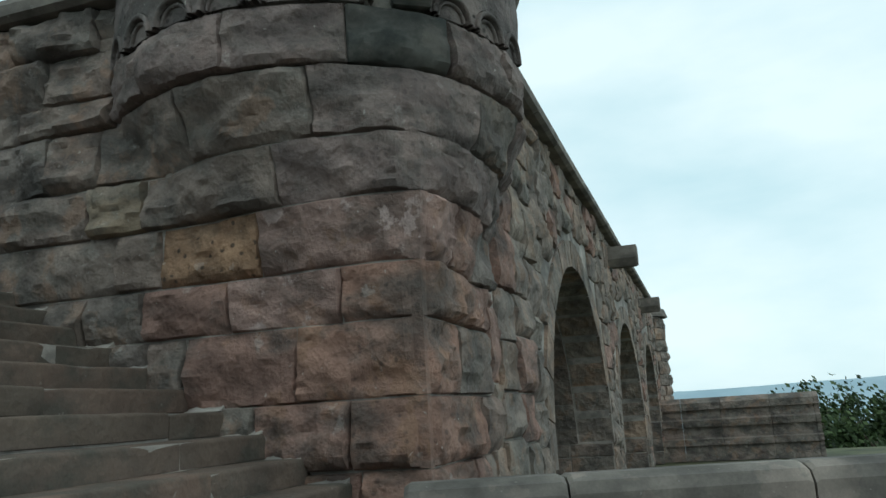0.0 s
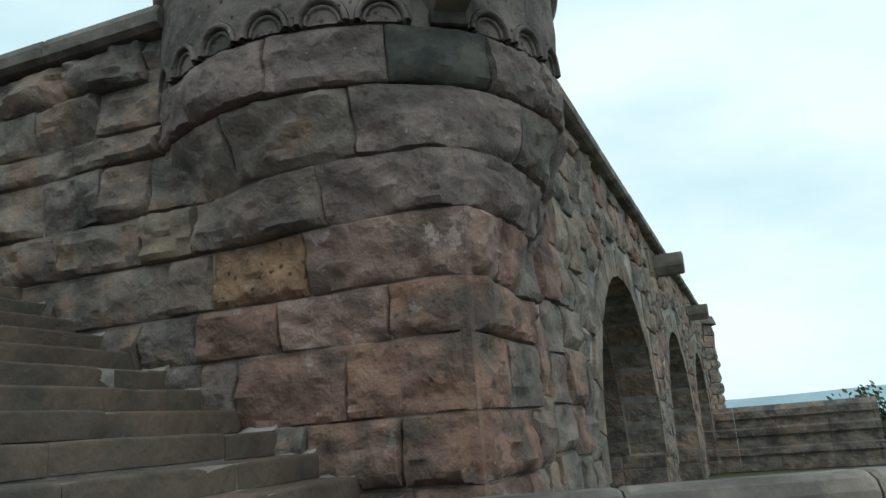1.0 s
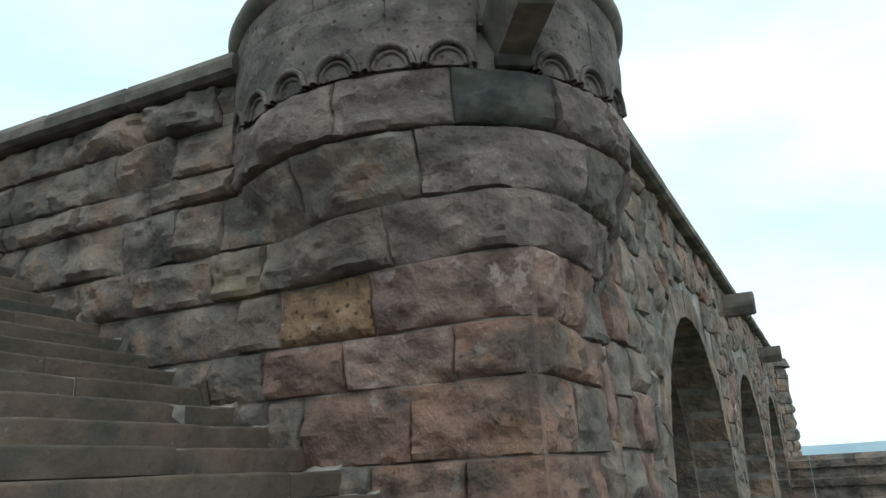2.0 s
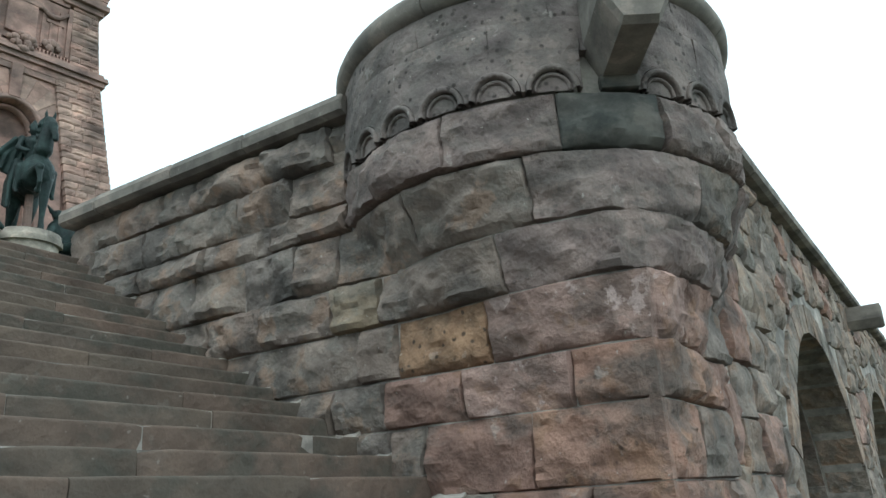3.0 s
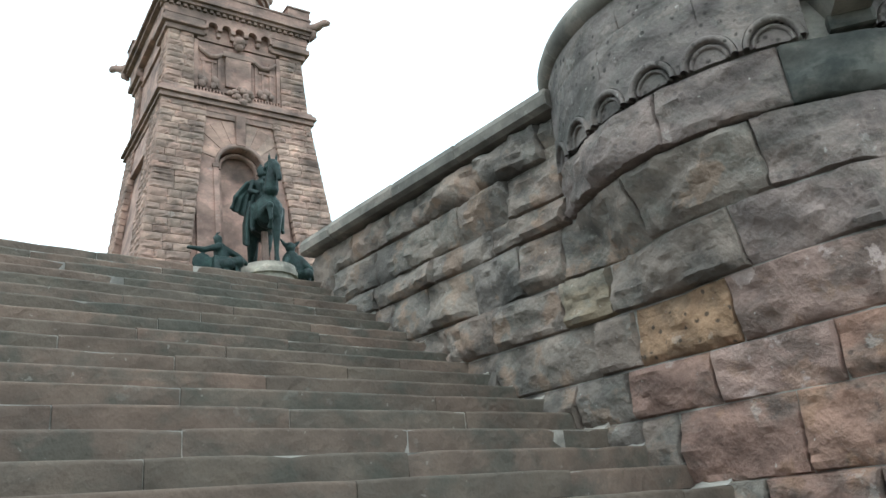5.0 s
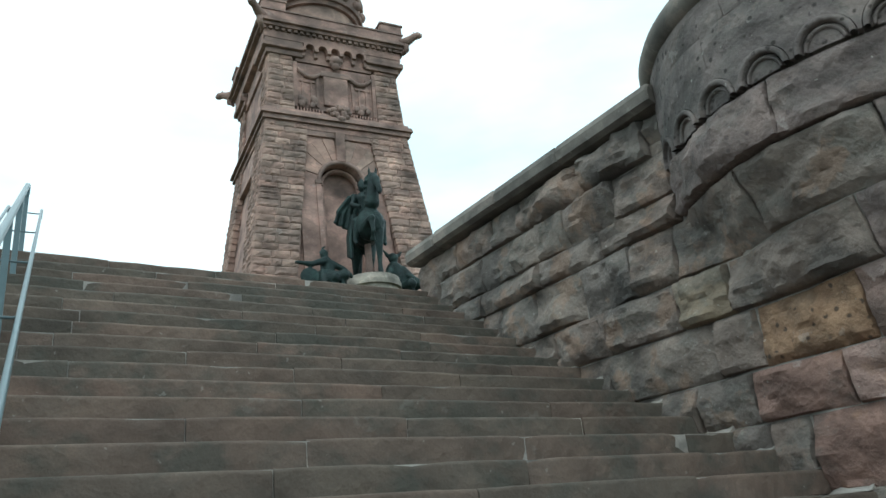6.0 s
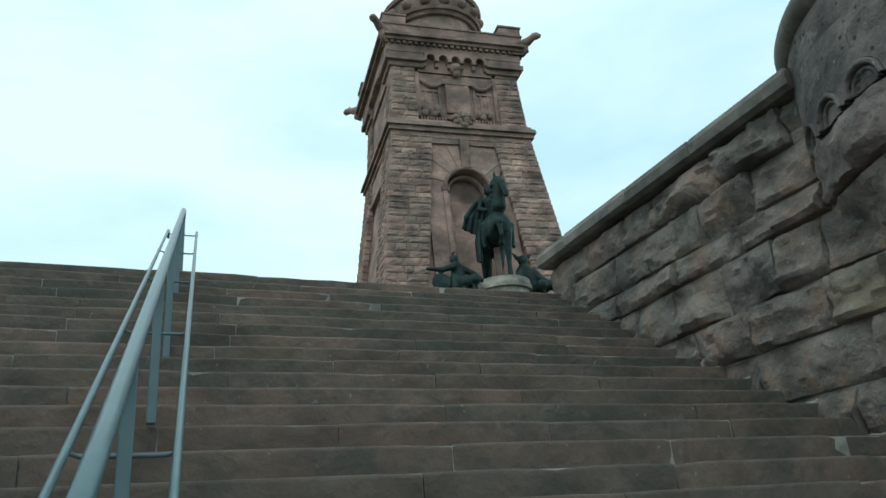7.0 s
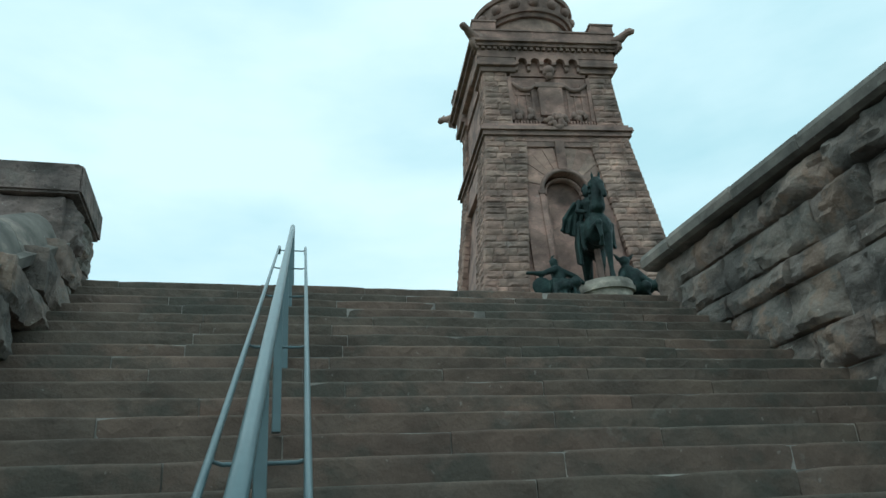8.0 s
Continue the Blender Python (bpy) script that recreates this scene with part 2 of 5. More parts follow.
def tube(bm, pts, r, seg=10):
    """A tube along points; r is one radius or one for each point."""
    pts = [Vector(p) for p in pts]
    rs = [r] * len(pts) if isinstance(r, (int, float)) else r
    rings = []
    for i, p in enumerate(pts):
        d = (pts[min(i + 1, len(pts) - 1)] - pts[max(i - 1, 0)]).normalized()
        up = Vector((0, 0, 1)) if abs(d.z) < 0.9 else Vector((0, 1, 0))
        a = d.cross(up).normalized()
        b = d.cross(a)
        rings.append([bm.verts.new(p + (a * math.cos(2 * math.pi * j / seg) + b * math.sin(2 * math.pi * j / seg)) * rs[i]) for j in range(seg)])
    for r0, r1 in zip(rings, rings[1:]):
        for j in range(seg):
            bm.faces.new((r0[j], r0[(j + 1) % seg], r1[(j + 1) % seg], r1[j]))
    bm.faces.new(rings[0][::-1])
    bm.faces.new(rings[-1])
    return bm


def empty(name, at=(0, 0, 0)):
    ob = new(name)
    ob.location = at
    ob.empty_display_size = 0.2
    return ob


# ---- the bastion and its walls: plan ----
CORNER = Vector((0.0, -2.03, 0.0))
SKEW = radians(1.0)
SIDE_DIR, SIDE_OUT = Vector((0, 1, 0)), Vector((-1, 0, 0))
FRONT_DIR, FRONT_OUT = Vector((math.cos(SKEW), -math.sin(SKEW), 0)), Vector((-math.sin(SKEW), -math.cos(SKEW), 0))
BULGE = ((0.0, 0.5, 0.0), (0.34, 0.8, 0.015), (0.58, 1.05, 0.05), (0.87, 1.35, 0.11), (1.2, 1.75, 0.21), (1.64, 2.15, 0.35), (1.86, 2.38, 0.46), (1.95, 2.38, 0.5), (9.0, 2.38, 0.5))


def bulge(s, z):
    """How far the swelling of the round bastion stands out of a wall, s along it from the corner."""
    z = min(max(z, 0.0), 8.9)
    for (z0, l0, g0), (z1, l1, g1) in zip(BULGE, BULGE[1:]):
        if z0 <= z <= z1:
            k = (z - z0) / (z1 - z0)
            length, sag = l0 + k * (l1 - l0), g0 + k * (g1 - g0)
            break
    if s <= 0 or s >= length or sag <= 0:
        return 0.0
    u = 2 * s / length - 1
    return sag * (math.sqrt(2 - u * u) - 1) / (math.sqrt(2) - 1)


PROW_DIR = (SIDE_OUT + FRONT_OUT).normalized()


def prow(s, z):
    """The arris at the corner stays sharp through the swelling: how far it stands forward."""
    if s >= 0.75:
        return Vector((0, 0, 0))
    return PROW_DIR * (0.075 * min(1.0, max(0.0, (z - 0.55) / 0.5)) * (1 - s / 0.75) * min(1.0, max(0.0, (1.87 - z) / 0.1)))


def on_side(s, z, out=0.0):
    return prow(s, z) + CORNER + SIDE_DIR * s + Vector((0, 0, z)) + SIDE_OUT * (bulge(s, z) + out)


def on_front(s, z, out=0.0):
    return prow(s, z) + CORNER + FRONT_DIR * s + Vector((0, 0, z)) + FRONT_OUT * (bulge(s, z) + out)


def rock_block(name, surf, s0, s1, z0, z1, mat, parent, rough=0.042, proud=0.02, cell=0.09, corner=False, label="", gap=0.004, draft=0.013):
    """One rock-faced stone on a wall: split face in the middle, drawn-in arrises, sides going back into the bed."""
    nu, nv = max(3, min(26, round((s1 - s0) / cell))) + 2, max(3, min(13, round((z1 - z0) / cell))) + 2
    seed = Vector((random.uniform(-50, 50), random.uniform(-50, 50), random.uniform(-50, 50)))
    belly, under = random.uniform(0.6, 1.45) * rough, random.uniform(0.08, 0.3)
    slope, lean = random.uniform(0.25, 0.85), random.uniform(-0.7, 0.7)
    skew_l, skew_r = random.uniform(-0.02, 0.02), random.uniform(-0.02, 0.02)
    verts, faces = [], []

    def place(u, v):
        wave = noise.noise(Vector((u * (s1 - s0) * 2.3, v * 2, 0)) + seed) * 0.009
        s = s0 + gap + u * (s1 - s0 - 2 * gap)
        if not corner:
            s += (skew_l * (1 - u) + skew_r * u) * (v - 0.5)
        return s, z0 + gap + v * (z1 - z0 - 2 * gap) + wave

    us = [0.0] + [0.014 / (s1 - s0) + (1 - 0.028 / (s1 - s0)) * i / (nu - 2) for i in range(nu - 1)] + [1.0]
    vs = [0.0] + [0.012 / (z1 - z0) + (1 - 0.024 / (z1 - z0)) * j / (nv - 2) for j in range(nv - 1)] + [1.0]
    for j in range(nv + 1):
        for i in range(nu + 1):
            u, v = us[i], vs[j]
            s, z = place(u, v)
            du, dv = min(u, 1 - u) * (s1 - s0), min(v, 1 - v) * (z1 - z0)
            if corner:
                du = min(max(0.0, u * (s1 - s0) - 0.05), (1 - u) * (s1 - s0))
            p = Vector((s, z, 0)) * 3.0 + seed
            wander = (0.03 if rough > 0.03 else 0.0) * max(0.0, noise.noise(Vector((s, z, 5)) * 4 + seed))
            k = min(1.0, dv / (draft + wander))
            k = math.sqrt(max(0.0, k * (2 - k)))
            flush = min(1.0, du / (0.012 + wander * 0.5))
            k *= 0.35 + 0.65 * math.sqrt(max(0.0, flush * (2 - flush)))
            if i in (0, nu):
                k = min(k, 0.25)
            if rough < 0.02:
                k = 1.0
            hump = min(1.0, v / under) ** 0.6 * (1 - slope * v ** 1.3) * min(1.0, (1 - v) / 0.08) ** 0.6 * (1 + lean * (u - 0.5))
            d = belly * hump * (0.7 + 0.8 * noise.noise(p * 0.5 + Vector((0, 4, 0))))
            ledge = noise.fractal(Vector((p.x * 0.55, p.y * 1.25, p.z)), 0.85, 2.1, 4) * 2.3
            fl = math.floor(ledge)
            fr = ledge - fl
            d += (fl + min(1.0, max(0.0, (fr - 0.4) / 0.16))) * rough * 0.36
            tilt = noise.noise(Vector((p.x * 0.4, p.y * 0.9, 9.0)) + seed)
            d += abs(tilt) * rough * 0.5 + noise.fractal(p * 2.2, 0.7, 2.3, 5) * rough * 0.34
            d = max(-0.008, d)
            edge = noise.noise(p * 2.5) * 0.008
            o = (proud + d) * k - 0.004 + edge * (1 - k)
            if corner and u * (s1 - s0) < 0.06:
                o = 0.012
                if i == 0:
                    verts.append(prow(0.0, z) + CORNER + SIDE_OUT * o + FRONT_OUT * o + Vector((0, 0, z)))
                    continue
            verts.append(surf(s, z, o))
    w = nu + 1
    for j in range(nv):
        for i in range(nu):
            faces.append((j * w + i, j * w + i + 1, (j + 1) * w + i + 1, (j + 1) * w + i))
    rim = [i for i in range(w)] + [j * w + nu for j in range(1, nv + 1)] + [nv * w + i for i in range(nu - 1, -1, -1)] + [j * w for j in range(nv - 1, 0, -1)]
    n0 = len(verts)
    for r in rim:
        j, i = divmod(r, w)
        s, z = place(us[i], vs[j])
        verts.append(surf(s, z, -0.1))
    for a in range(len(rim)):
        b = (a + 1) % len(rim)
        faces.append((rim[b], rim[a], n0 + a, n0 + b))
    q = [Vector(verts[v]) for v in faces[len(rim) and (nv // 2) * nu + nu // 2]]
    away = surf((s0 + s1) / 2, (z0 + z1) / 2, 1.0) - surf((s0 + s1) / 2, (z0 + z1) / 2, 0.0)
    if (q[1] - q[0]).cross(q[2] - q[0]).dot(away) < 0:
        faces = [f[::-1] for f in faces]
    ob = mesh_ob(name, verts, faces, mat, parent, label)
    ob.data.shade_smooth()
    ob.data.set_sharp_from_angle(angle=radians(32))
    return ob


def settle(top):
    """Parts of top were drawn in world places: keep them there."""
    for ob in top.children:
        ob.matrix_parent_inverse = Matrix.Translation(-top.location)

# ---- ground and distance ----
def ground_height(x, y):
    """Castle hill: terraces round the stairs, a slope up to the tower, steep flanks down to the plain."""
    low = -2.62 if x > 2.5 else -1.98
    if x > 28 or y < -40 or x < -60:
        d = max(x - 28, -40 - y, -60 - x)
        low = -1.98 - min(230.0, d * 0.55)
    if y > 5.2 and -40 < x < 60 and low > -3:
        if y < 10:
            return max(low, 2.42)
        return min(13.55, 2.42 + (y - 10) * 0.385)
    return low


gx = [-4500, -1500, -400, -120, -60, -40, -25, -12, -6.9, 0.6, 3, 12, 24, 28, 45, 60, 120, 400, 1500, 4500]
gy = [-4500, -1500, -400, -120, -40, -25, -12, -6, -2, 5.1, 5.3, 10, 16, 24, 30, 38, 60, 120, 400, 1500, 4500]
gv = [(x, y, ground_height(x, y)) for y in gy for x in gx]
gf = [(j * len(gx) + i, j * len(gx) + i + 1, (j + 1) * len(gx) + i + 1, (j + 1) * len(gx) + i) for j in range(len(gy) - 1) for i in range(len(gx) - 1)]
ground = tagged(mesh_ob("ground", gv, gf, M_GROUND), "trodden grass and gravel ground of the castle hill", "ground", kind="structure")

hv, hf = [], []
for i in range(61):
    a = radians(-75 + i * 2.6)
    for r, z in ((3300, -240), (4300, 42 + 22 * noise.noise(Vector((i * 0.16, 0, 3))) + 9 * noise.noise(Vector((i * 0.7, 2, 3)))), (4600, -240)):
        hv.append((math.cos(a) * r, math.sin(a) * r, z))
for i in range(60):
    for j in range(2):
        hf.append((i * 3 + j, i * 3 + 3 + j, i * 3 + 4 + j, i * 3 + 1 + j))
tagged(mesh_ob("far_hills", hv, hf, M_HILL, smooth=True), "line of distant wooded hills, haze painted into their blue colour", "hills", kind="structure")

# ---- staircase ----
RISE = 0.165
K_LOW, K_TOP = -9, 15


def step_z(k):
    return k * RISE + 0.007 * max(0, k - 8)


def nose_y(k):
    return 0.305 * k if k <= 6 else 1.83 + 0.275 * (k - 6)


X_LEFT, X_RIGHT = -6.62, 0.3
stairs = tagged(empty("staircase", (-3.2, 0, -1.9)), "broad flight of worn grey-brown sandstone steps", "stairs", kind="structure")
JOINTS = {0: (-3.62, -2.2), 1: (-5.3, -3.33, -1.95, -0.55), 2: (-4.75, -3.85, -2.57, -1.2), 3: (-5.7, -3.1, -1.2), 4: (-5.2, -2.4), 5: (-4.3, -2.9, -1.55),
          -1: (-4.9, -2.75, -1.25), -2: (-3.5, -1.9, -0.6), -3: (-4.4, -2.1, -0.9)}


def step_stone(x0, x1, k, parent, last):
    y0, y1 = nose_y(k), nose_y(k + 1) + 0.06
    if last:
        y1 = y0 + 0.45
    z1 = step_z(k) + random.uniform(-0.006, 0.006)
    z0 = z1 - RISE - 0.012
    y0 += random.uniform(-0.008, 0.008)
    n = max(3, int((x1 - x0) / 0.22))
    prof = ((0.03, 0.0), (0.026, 0.014), (0.003, 0.022), (0.0, RISE - 0.012), (0.004, RISE + 0.001), (0.014, RISE + 0.009), (0.05, RISE + 0.012))
    verts, faces = [], []
    sd = Vector((random.uniform(-40, 40), k * 3.1, 0))
    for i in range(n + 1):
        x = x0 + 0.004 + (x1 - x0 - 0.008) * i / n
        end = 0.008 if i in (0, n) else 0.0
        wob = noise.noise(Vector((x * 1.7, 0, 0)) + sd) * 0.0045
        for dy, dz in prof:
            chip = max(0.0, noise.noise(Vector((x * 5, dz * 3, 1)) + sd) - 0.35) * 0.05 if dz > 0.1 else 0
            verts.append((x, y0 + dy + end + wob + chip, z0 + dz + wob * 0.7 - chip * 0.6 - end * 0.6 * (dz > 0.1)))
        verts.append((x, y1, z0 + RISE + 0.012))
        verts.append((x, y1, z0))
    m = len(prof) + 2
    for i in range(n):
        for j in range(m):
            a, b = i * m + j, i * m + (j + 1) % m
            faces.append((a, b, b + m, a + m))
    faces.append(tuple(range(m - 1, -1, -1)))
    faces.append(tuple(n * m + j for j in range(m)))
    ob = mesh_ob("step_stone", verts, faces, M_STEP, parent)
    ob.data.shade_smooth()
    ob.data.set_sharp_from_angle(angle=radians(40))
    return ob


rng = random.Random(7)
for k in range(K_LOW, K_TOP + 1):
    last = k == K_TOP
    bm = box((X_LEFT - 0.1, nose_y(k) + 0.018, step_z(k) - RISE - (0.25 if k > K_LOW else 0.1)), (X_RIGHT, (nose_y(k) + 1.6) if last else nose_y(k + 1) + 0.1, step_z(k) - 0.012))
    step = part("step", bm, M_MORTAR, stairs, "step of sandstone slabs with open joints")
    cuts = JOINTS.get(k)
    if cuts is None:
        cuts, x = [], X_LEFT + rng.uniform(0.4, 1.6)
        while x < -0.5:
            cuts.append(x)
            x += rng.uniform(0.95, 1.9)
    edges = [X_LEFT - 0.1, *cuts, X_RIGHT]
    for a, b in zip(edges, edges[1:]):
        step_stone(a, b, k, step, last)
settle(stairs)
landing = tagged(part("landing", box((-9, nose_y(15) + 0.4, 2.2), (1.2, 6.2, 2.51)), M_PAVE, None), "upper stone landing at the head of the stairs", "landing", kind="structure")
lower = tagged(part("lower_landing", box((-9, -9, -2.2), (4.5, nose_y(K_LOW) + 0.1, -1.65), 0.02), M_PAVE, None), "lower stone landing where the stairs begin", "landing", kind="structure")

# ---- side wall of the stairs, with the bastion's flank ----
WALL_END = 6.48
COURSES = (-1.65, -1.2, -0.76, -0.316, 0.18, 0.551, 0.99, 1.39, 1.86, 2.13, 2.53, 2.89)


def core(name, surf, s_end, depth_dir, depth, parent_label):
    ss = [0.0] + [i * 0.12 for i in range(1, 21)] + [2.6, 3.2, s_end]
    zz = [-2.2] + [i * 0.15 for i in range(0, 19)] + [2.89]
    verts = [surf(s, z, -0.007 if z < 1.7 else -0.06 if s < 2.4 else -0.008) for z in zz for s in ss]
    n1 = len(verts)
    verts += [surf(3.0, z, 0.0) - (3.0 - s) * (surf(4, 0, 0) - surf(3, 0, 0)) + depth_dir * depth for z in zz for s in ss]
    w, hgt = len(ss), len(zz)
    faces = []
    for o in (0, n1):
        for j in range(hgt - 1):
            for i in range(w - 1):
                faces.append((o + j * w + i, o + j * w + i + 1, o + (j + 1) * w + i + 1, o + (j + 1) * w + i))
    for i in range(w - 1):
        faces.append((i, i + 1, n1 + i + 1, n1 + i))
        t = (hgt - 1) * w
        faces.append((t + i, t + i + 1, n1 + t + i + 1, n1 + t + i))
    for j in range(hgt - 1):
        for e in (0, w - 1):
            faces.append((j * w + e, (j + 1) * w + e, n1 + (j + 1) * w + e, n1 + j * w + e))
    ob = mesh_ob(name, verts, faces, M_MORTAR)
    return tagged(ob, parent_label, "wall", kind="structure")


wall_side = core("wall_side", on_side, WALL_END, Vector((1, 0, 0)), 0.7, "rock-faced red sandstone wall along the stairs")

# stones: course -> (end of stone along the wall, material); the rest is filled by chance
R, P, O, D, B, CN = M_RED, M_PALE, M_OCHRE, M_DARK, M_BLOCK, M_CORNER
SIDE_PLAN = {
    0: ((0.6, CN), (1.5, B)), 1: ((0.45, CN), (1.3, R), (2.0, B)),
    2: ((0.507, CN), (1.2, R), (1.75, B)), 3: ((0.885, CN), (1.741, R), (2.05, B)),
    4: ((0.537, CN), (1.387, P), (2.095, R), (2.6, B)), 5: ((1.13, P), (1.95, O), (2.322, B), (3.45, B)),
    6: ((0.907, M_DUSK), (2.088, B), (2.596, M_TAN), (3.4, B)), 7: ((0.6, M_DUSK), (1.574, B), (2.509, B), (2.987, B), (3.647, B), (4.333, B)),
    8: ((2.39, B), (3.304, B), (4.171, B)), 9: ((2.39, B), (3.066, B), (3.716, B), (4.554, B), (5.138, B)),
    10: ((2.39, B), (2.575, B), (3.372, B), (4.387, B), (4.883, B), (5.593, B))}


def stair_height(s):
    y = s - 2.03
    k = math.floor(y / 0.305) if y < 1.83 else 6 + math.floor((y - 1.83) / 0.275)
    return step_z(max(K_LOW, min(15, k)))


rng = random.Random(21)
for c, (z0, z1) in enumerate(zip(COURSES, COURSES[1:])):
    s, row = 0.0, []
    for end, mat in SIDE_PLAN.get(c, ()):
        row.append((s, end, mat))
        s = end
    while s < WALL_END - 0.02:
        e = s + rng.uniform(0.45, 1.05)
        if WALL_END - e < 0.4:
            e = WALL_END
        row.append((s, e, B))
        s = e
    for s0, s1, mat in row:
        if s1 < 2.4 and z0 > 1.8:
            continue
        if z1 < stair_height(s0) - 0.05:
            continue
        lbl = {id(O): "ochre-stained sandstone block", id(P): "pale scaled sandstone block", id(D): "algae-darkened sandstone block"}.get(id(mat), "")
        rock_block("stone", on_side, s0, s1, z0, z1, mat, wall_side, rough=(0.09 if c == 10 and s0 == 2.575 else 0.075) if z0 > 0.9 else 0.06, proud=0.045 if c == 10 and s0 == 2.575 else 0.012, cell=0.045 if s0 < 3.5 else 0.06,
                   corner="start" if s0 == 0 else False, label=lbl)

# lime mortar smeared where the steps meet the wall
for k in range(-5, 14):
    verts, faces = [], []
    y0, y1, zt = nose_y(k) + 0.02, nose_y(k + 1) - 0.01, step_z(k) + 0.004
    for i in range(6):
        y = y0 + (y1 - y0) * i / 5
        w = 0.05 + 0.06 * abs(noise.noise(Vector((k * 3.1, i * 0.9, 0))))
        hgt = 0.02 + 0.05 * abs(noise.noise(Vector((k * 1.7, i * 0.8, 4))))
        verts += [(-w - 0.02, y, zt - 0.006), (-w * 0.5, y, zt + hgt * 0.4), (-0.01, y, zt + hgt), (0.05, y, zt + hgt), (0.05, y, zt - 0.006)]
    for i in range(5):
        faces += [(i * 5 + j, i * 5 + (j + 1) % 5, i * 5 + 5 + (j + 1) % 5, i * 5 + 5 + j) for j in range(5)]
    faces += [(0, 1, 2, 3, 4), (29, 28, 27, 26, 25)]
    mesh_ob("mortar_fillet", verts, faces, M_FILLET, wall_side, "pale mortar smear")

# ---- front wall with its arches ----
FRONT_END = 25.5
ARCHES = ((4.02, 9.33, -1.12), (11.1, 16.6, -1.4), (18.4, 23.4, -1.2))
DEPTH = 1.7


def arch_top(s):
    for a, b, spring in ARCHES:
        if a < s < b:
            r = (b - a) / 2
            return spring + math.sqrt(max(0.0, r * r - (s - (a + b) / 2) ** 2))
    return None


ss = sorted({0.0, *[i * 0.12 for i in range(1, 21)], 3.2, FRONT_END,
             *[a + (b - a) * (0.5 - 0.5 * math.cos(math.pi * i / 24)) for a, b, _ in ARCHES for i in range(25)]})
zk = [0.0] + [i / 20 for i in range(1, 21)]
verts, faces = [], []
for s in ss:
    mid = arch_top(s)
    lo = -2.6 if mid is None else mid
    if any(abs(s - e) < 1e-6 for a, b, _ in ARCHES for e in (a, b)):
        lo = next(sp for a, b, sp in ARCHES if abs(s - a) < 1e-6 or abs(s - b) < 1e-6)
    for k in zk:
        verts.append(on_front(s, lo + (2.93 - lo) * k, -0.012 if s > 2.4 or lo + (2.93 - lo) * k < 1.7 else -0.06))
    verts.append(on_front(3.0, 2.93) + FRONT_DIR * (s - 3.0) - FRONT_OUT * DEPTH)
    verts.append(on_front(3.0, lo) + FRONT_DIR * (s - 3.0) - FRONT_OUT * DEPTH)
m = len(zk) + 2
for i in range(len(ss) - 1):
    for j in range(m):
        a, b = i * m + j, i * m + (j + 1) % m
        faces.append((a, a + m, b + m, b))
# piers below the springing
base = len(verts)
edges = [0.0] + [e for a, b, _ in ARCHES for e in (a, b)] + [FRONT_END]
for p in range(0, len(edges), 2):
    a, b = edges[p], edges[p + 1]
    for s in (a, b):
        for z in (-2.6, -1.0):
            for d in (0.045, DEPTH):
                verts.append(on_front(3.0, z) + FRONT_DIR * (s - 3.0) - FRONT_OUT * d)
    for f in ((0, 2, 6, 4), (1, 3, 7, 5), (0, 1, 3, 2), (4, 5, 7, 6)):
        faces.append(tuple(base + v for v in f))
    base += 8
wall_front = tagged(mesh_ob("wall_front", verts, faces, M_MORTAR), "sandstone terrace wall with deep round-arched recesses", "wall", kind="structure")
# rear walls of the arches, with their shade painted as darker stone
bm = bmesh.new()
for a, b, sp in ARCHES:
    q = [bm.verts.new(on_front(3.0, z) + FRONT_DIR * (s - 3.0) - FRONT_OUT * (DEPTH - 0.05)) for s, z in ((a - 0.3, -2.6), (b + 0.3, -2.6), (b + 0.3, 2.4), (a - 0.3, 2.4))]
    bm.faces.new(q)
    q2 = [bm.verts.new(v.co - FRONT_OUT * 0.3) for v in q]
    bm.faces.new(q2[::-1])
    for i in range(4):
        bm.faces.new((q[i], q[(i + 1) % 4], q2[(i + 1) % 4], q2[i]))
part("niche_back", bm, M_NICHE_SHADE, wall_front, "rear wall of the arched recesses, shade painted into its colour")

rng = random.Random(5)
for c, (z0, z1) in enumerate(zip(COURSES, COURSES[1:])):
    if z0 > 1.8:
        continue
    long = (0.55, 0.9, 1.15, 0.63, 1.2, 0.43, 0.9, 0.55, 0.7)[c]
    mat = P if c == 5 else CN if c < 6 else M_DUSK
    rock_block("stone", on_front, 0.0, long, z0, z1, mat, wall_front, rough=0.06, proud=0.012, cell=0.045, corner="start")
    s, stop = long, (1.3, 1.2, 1.6, 1.5, 1.6, 1.75, 1.9, 2.2, 2.39)[c]
    while s < stop - 0.05:
        e = min(stop, s + rng.uniform(0.4, 0.75))
        if stop - e < 0.25:
            e = stop
        rock_block("stone", on_front, s, e, z0, z1, rng.choice((R, B, R, O if c < 3 else R) if c < 6 else (M_DUSK, B, M_DUSK)), wall_front, rough=0.065, proud=0.012, cell=0.05)
        s = e


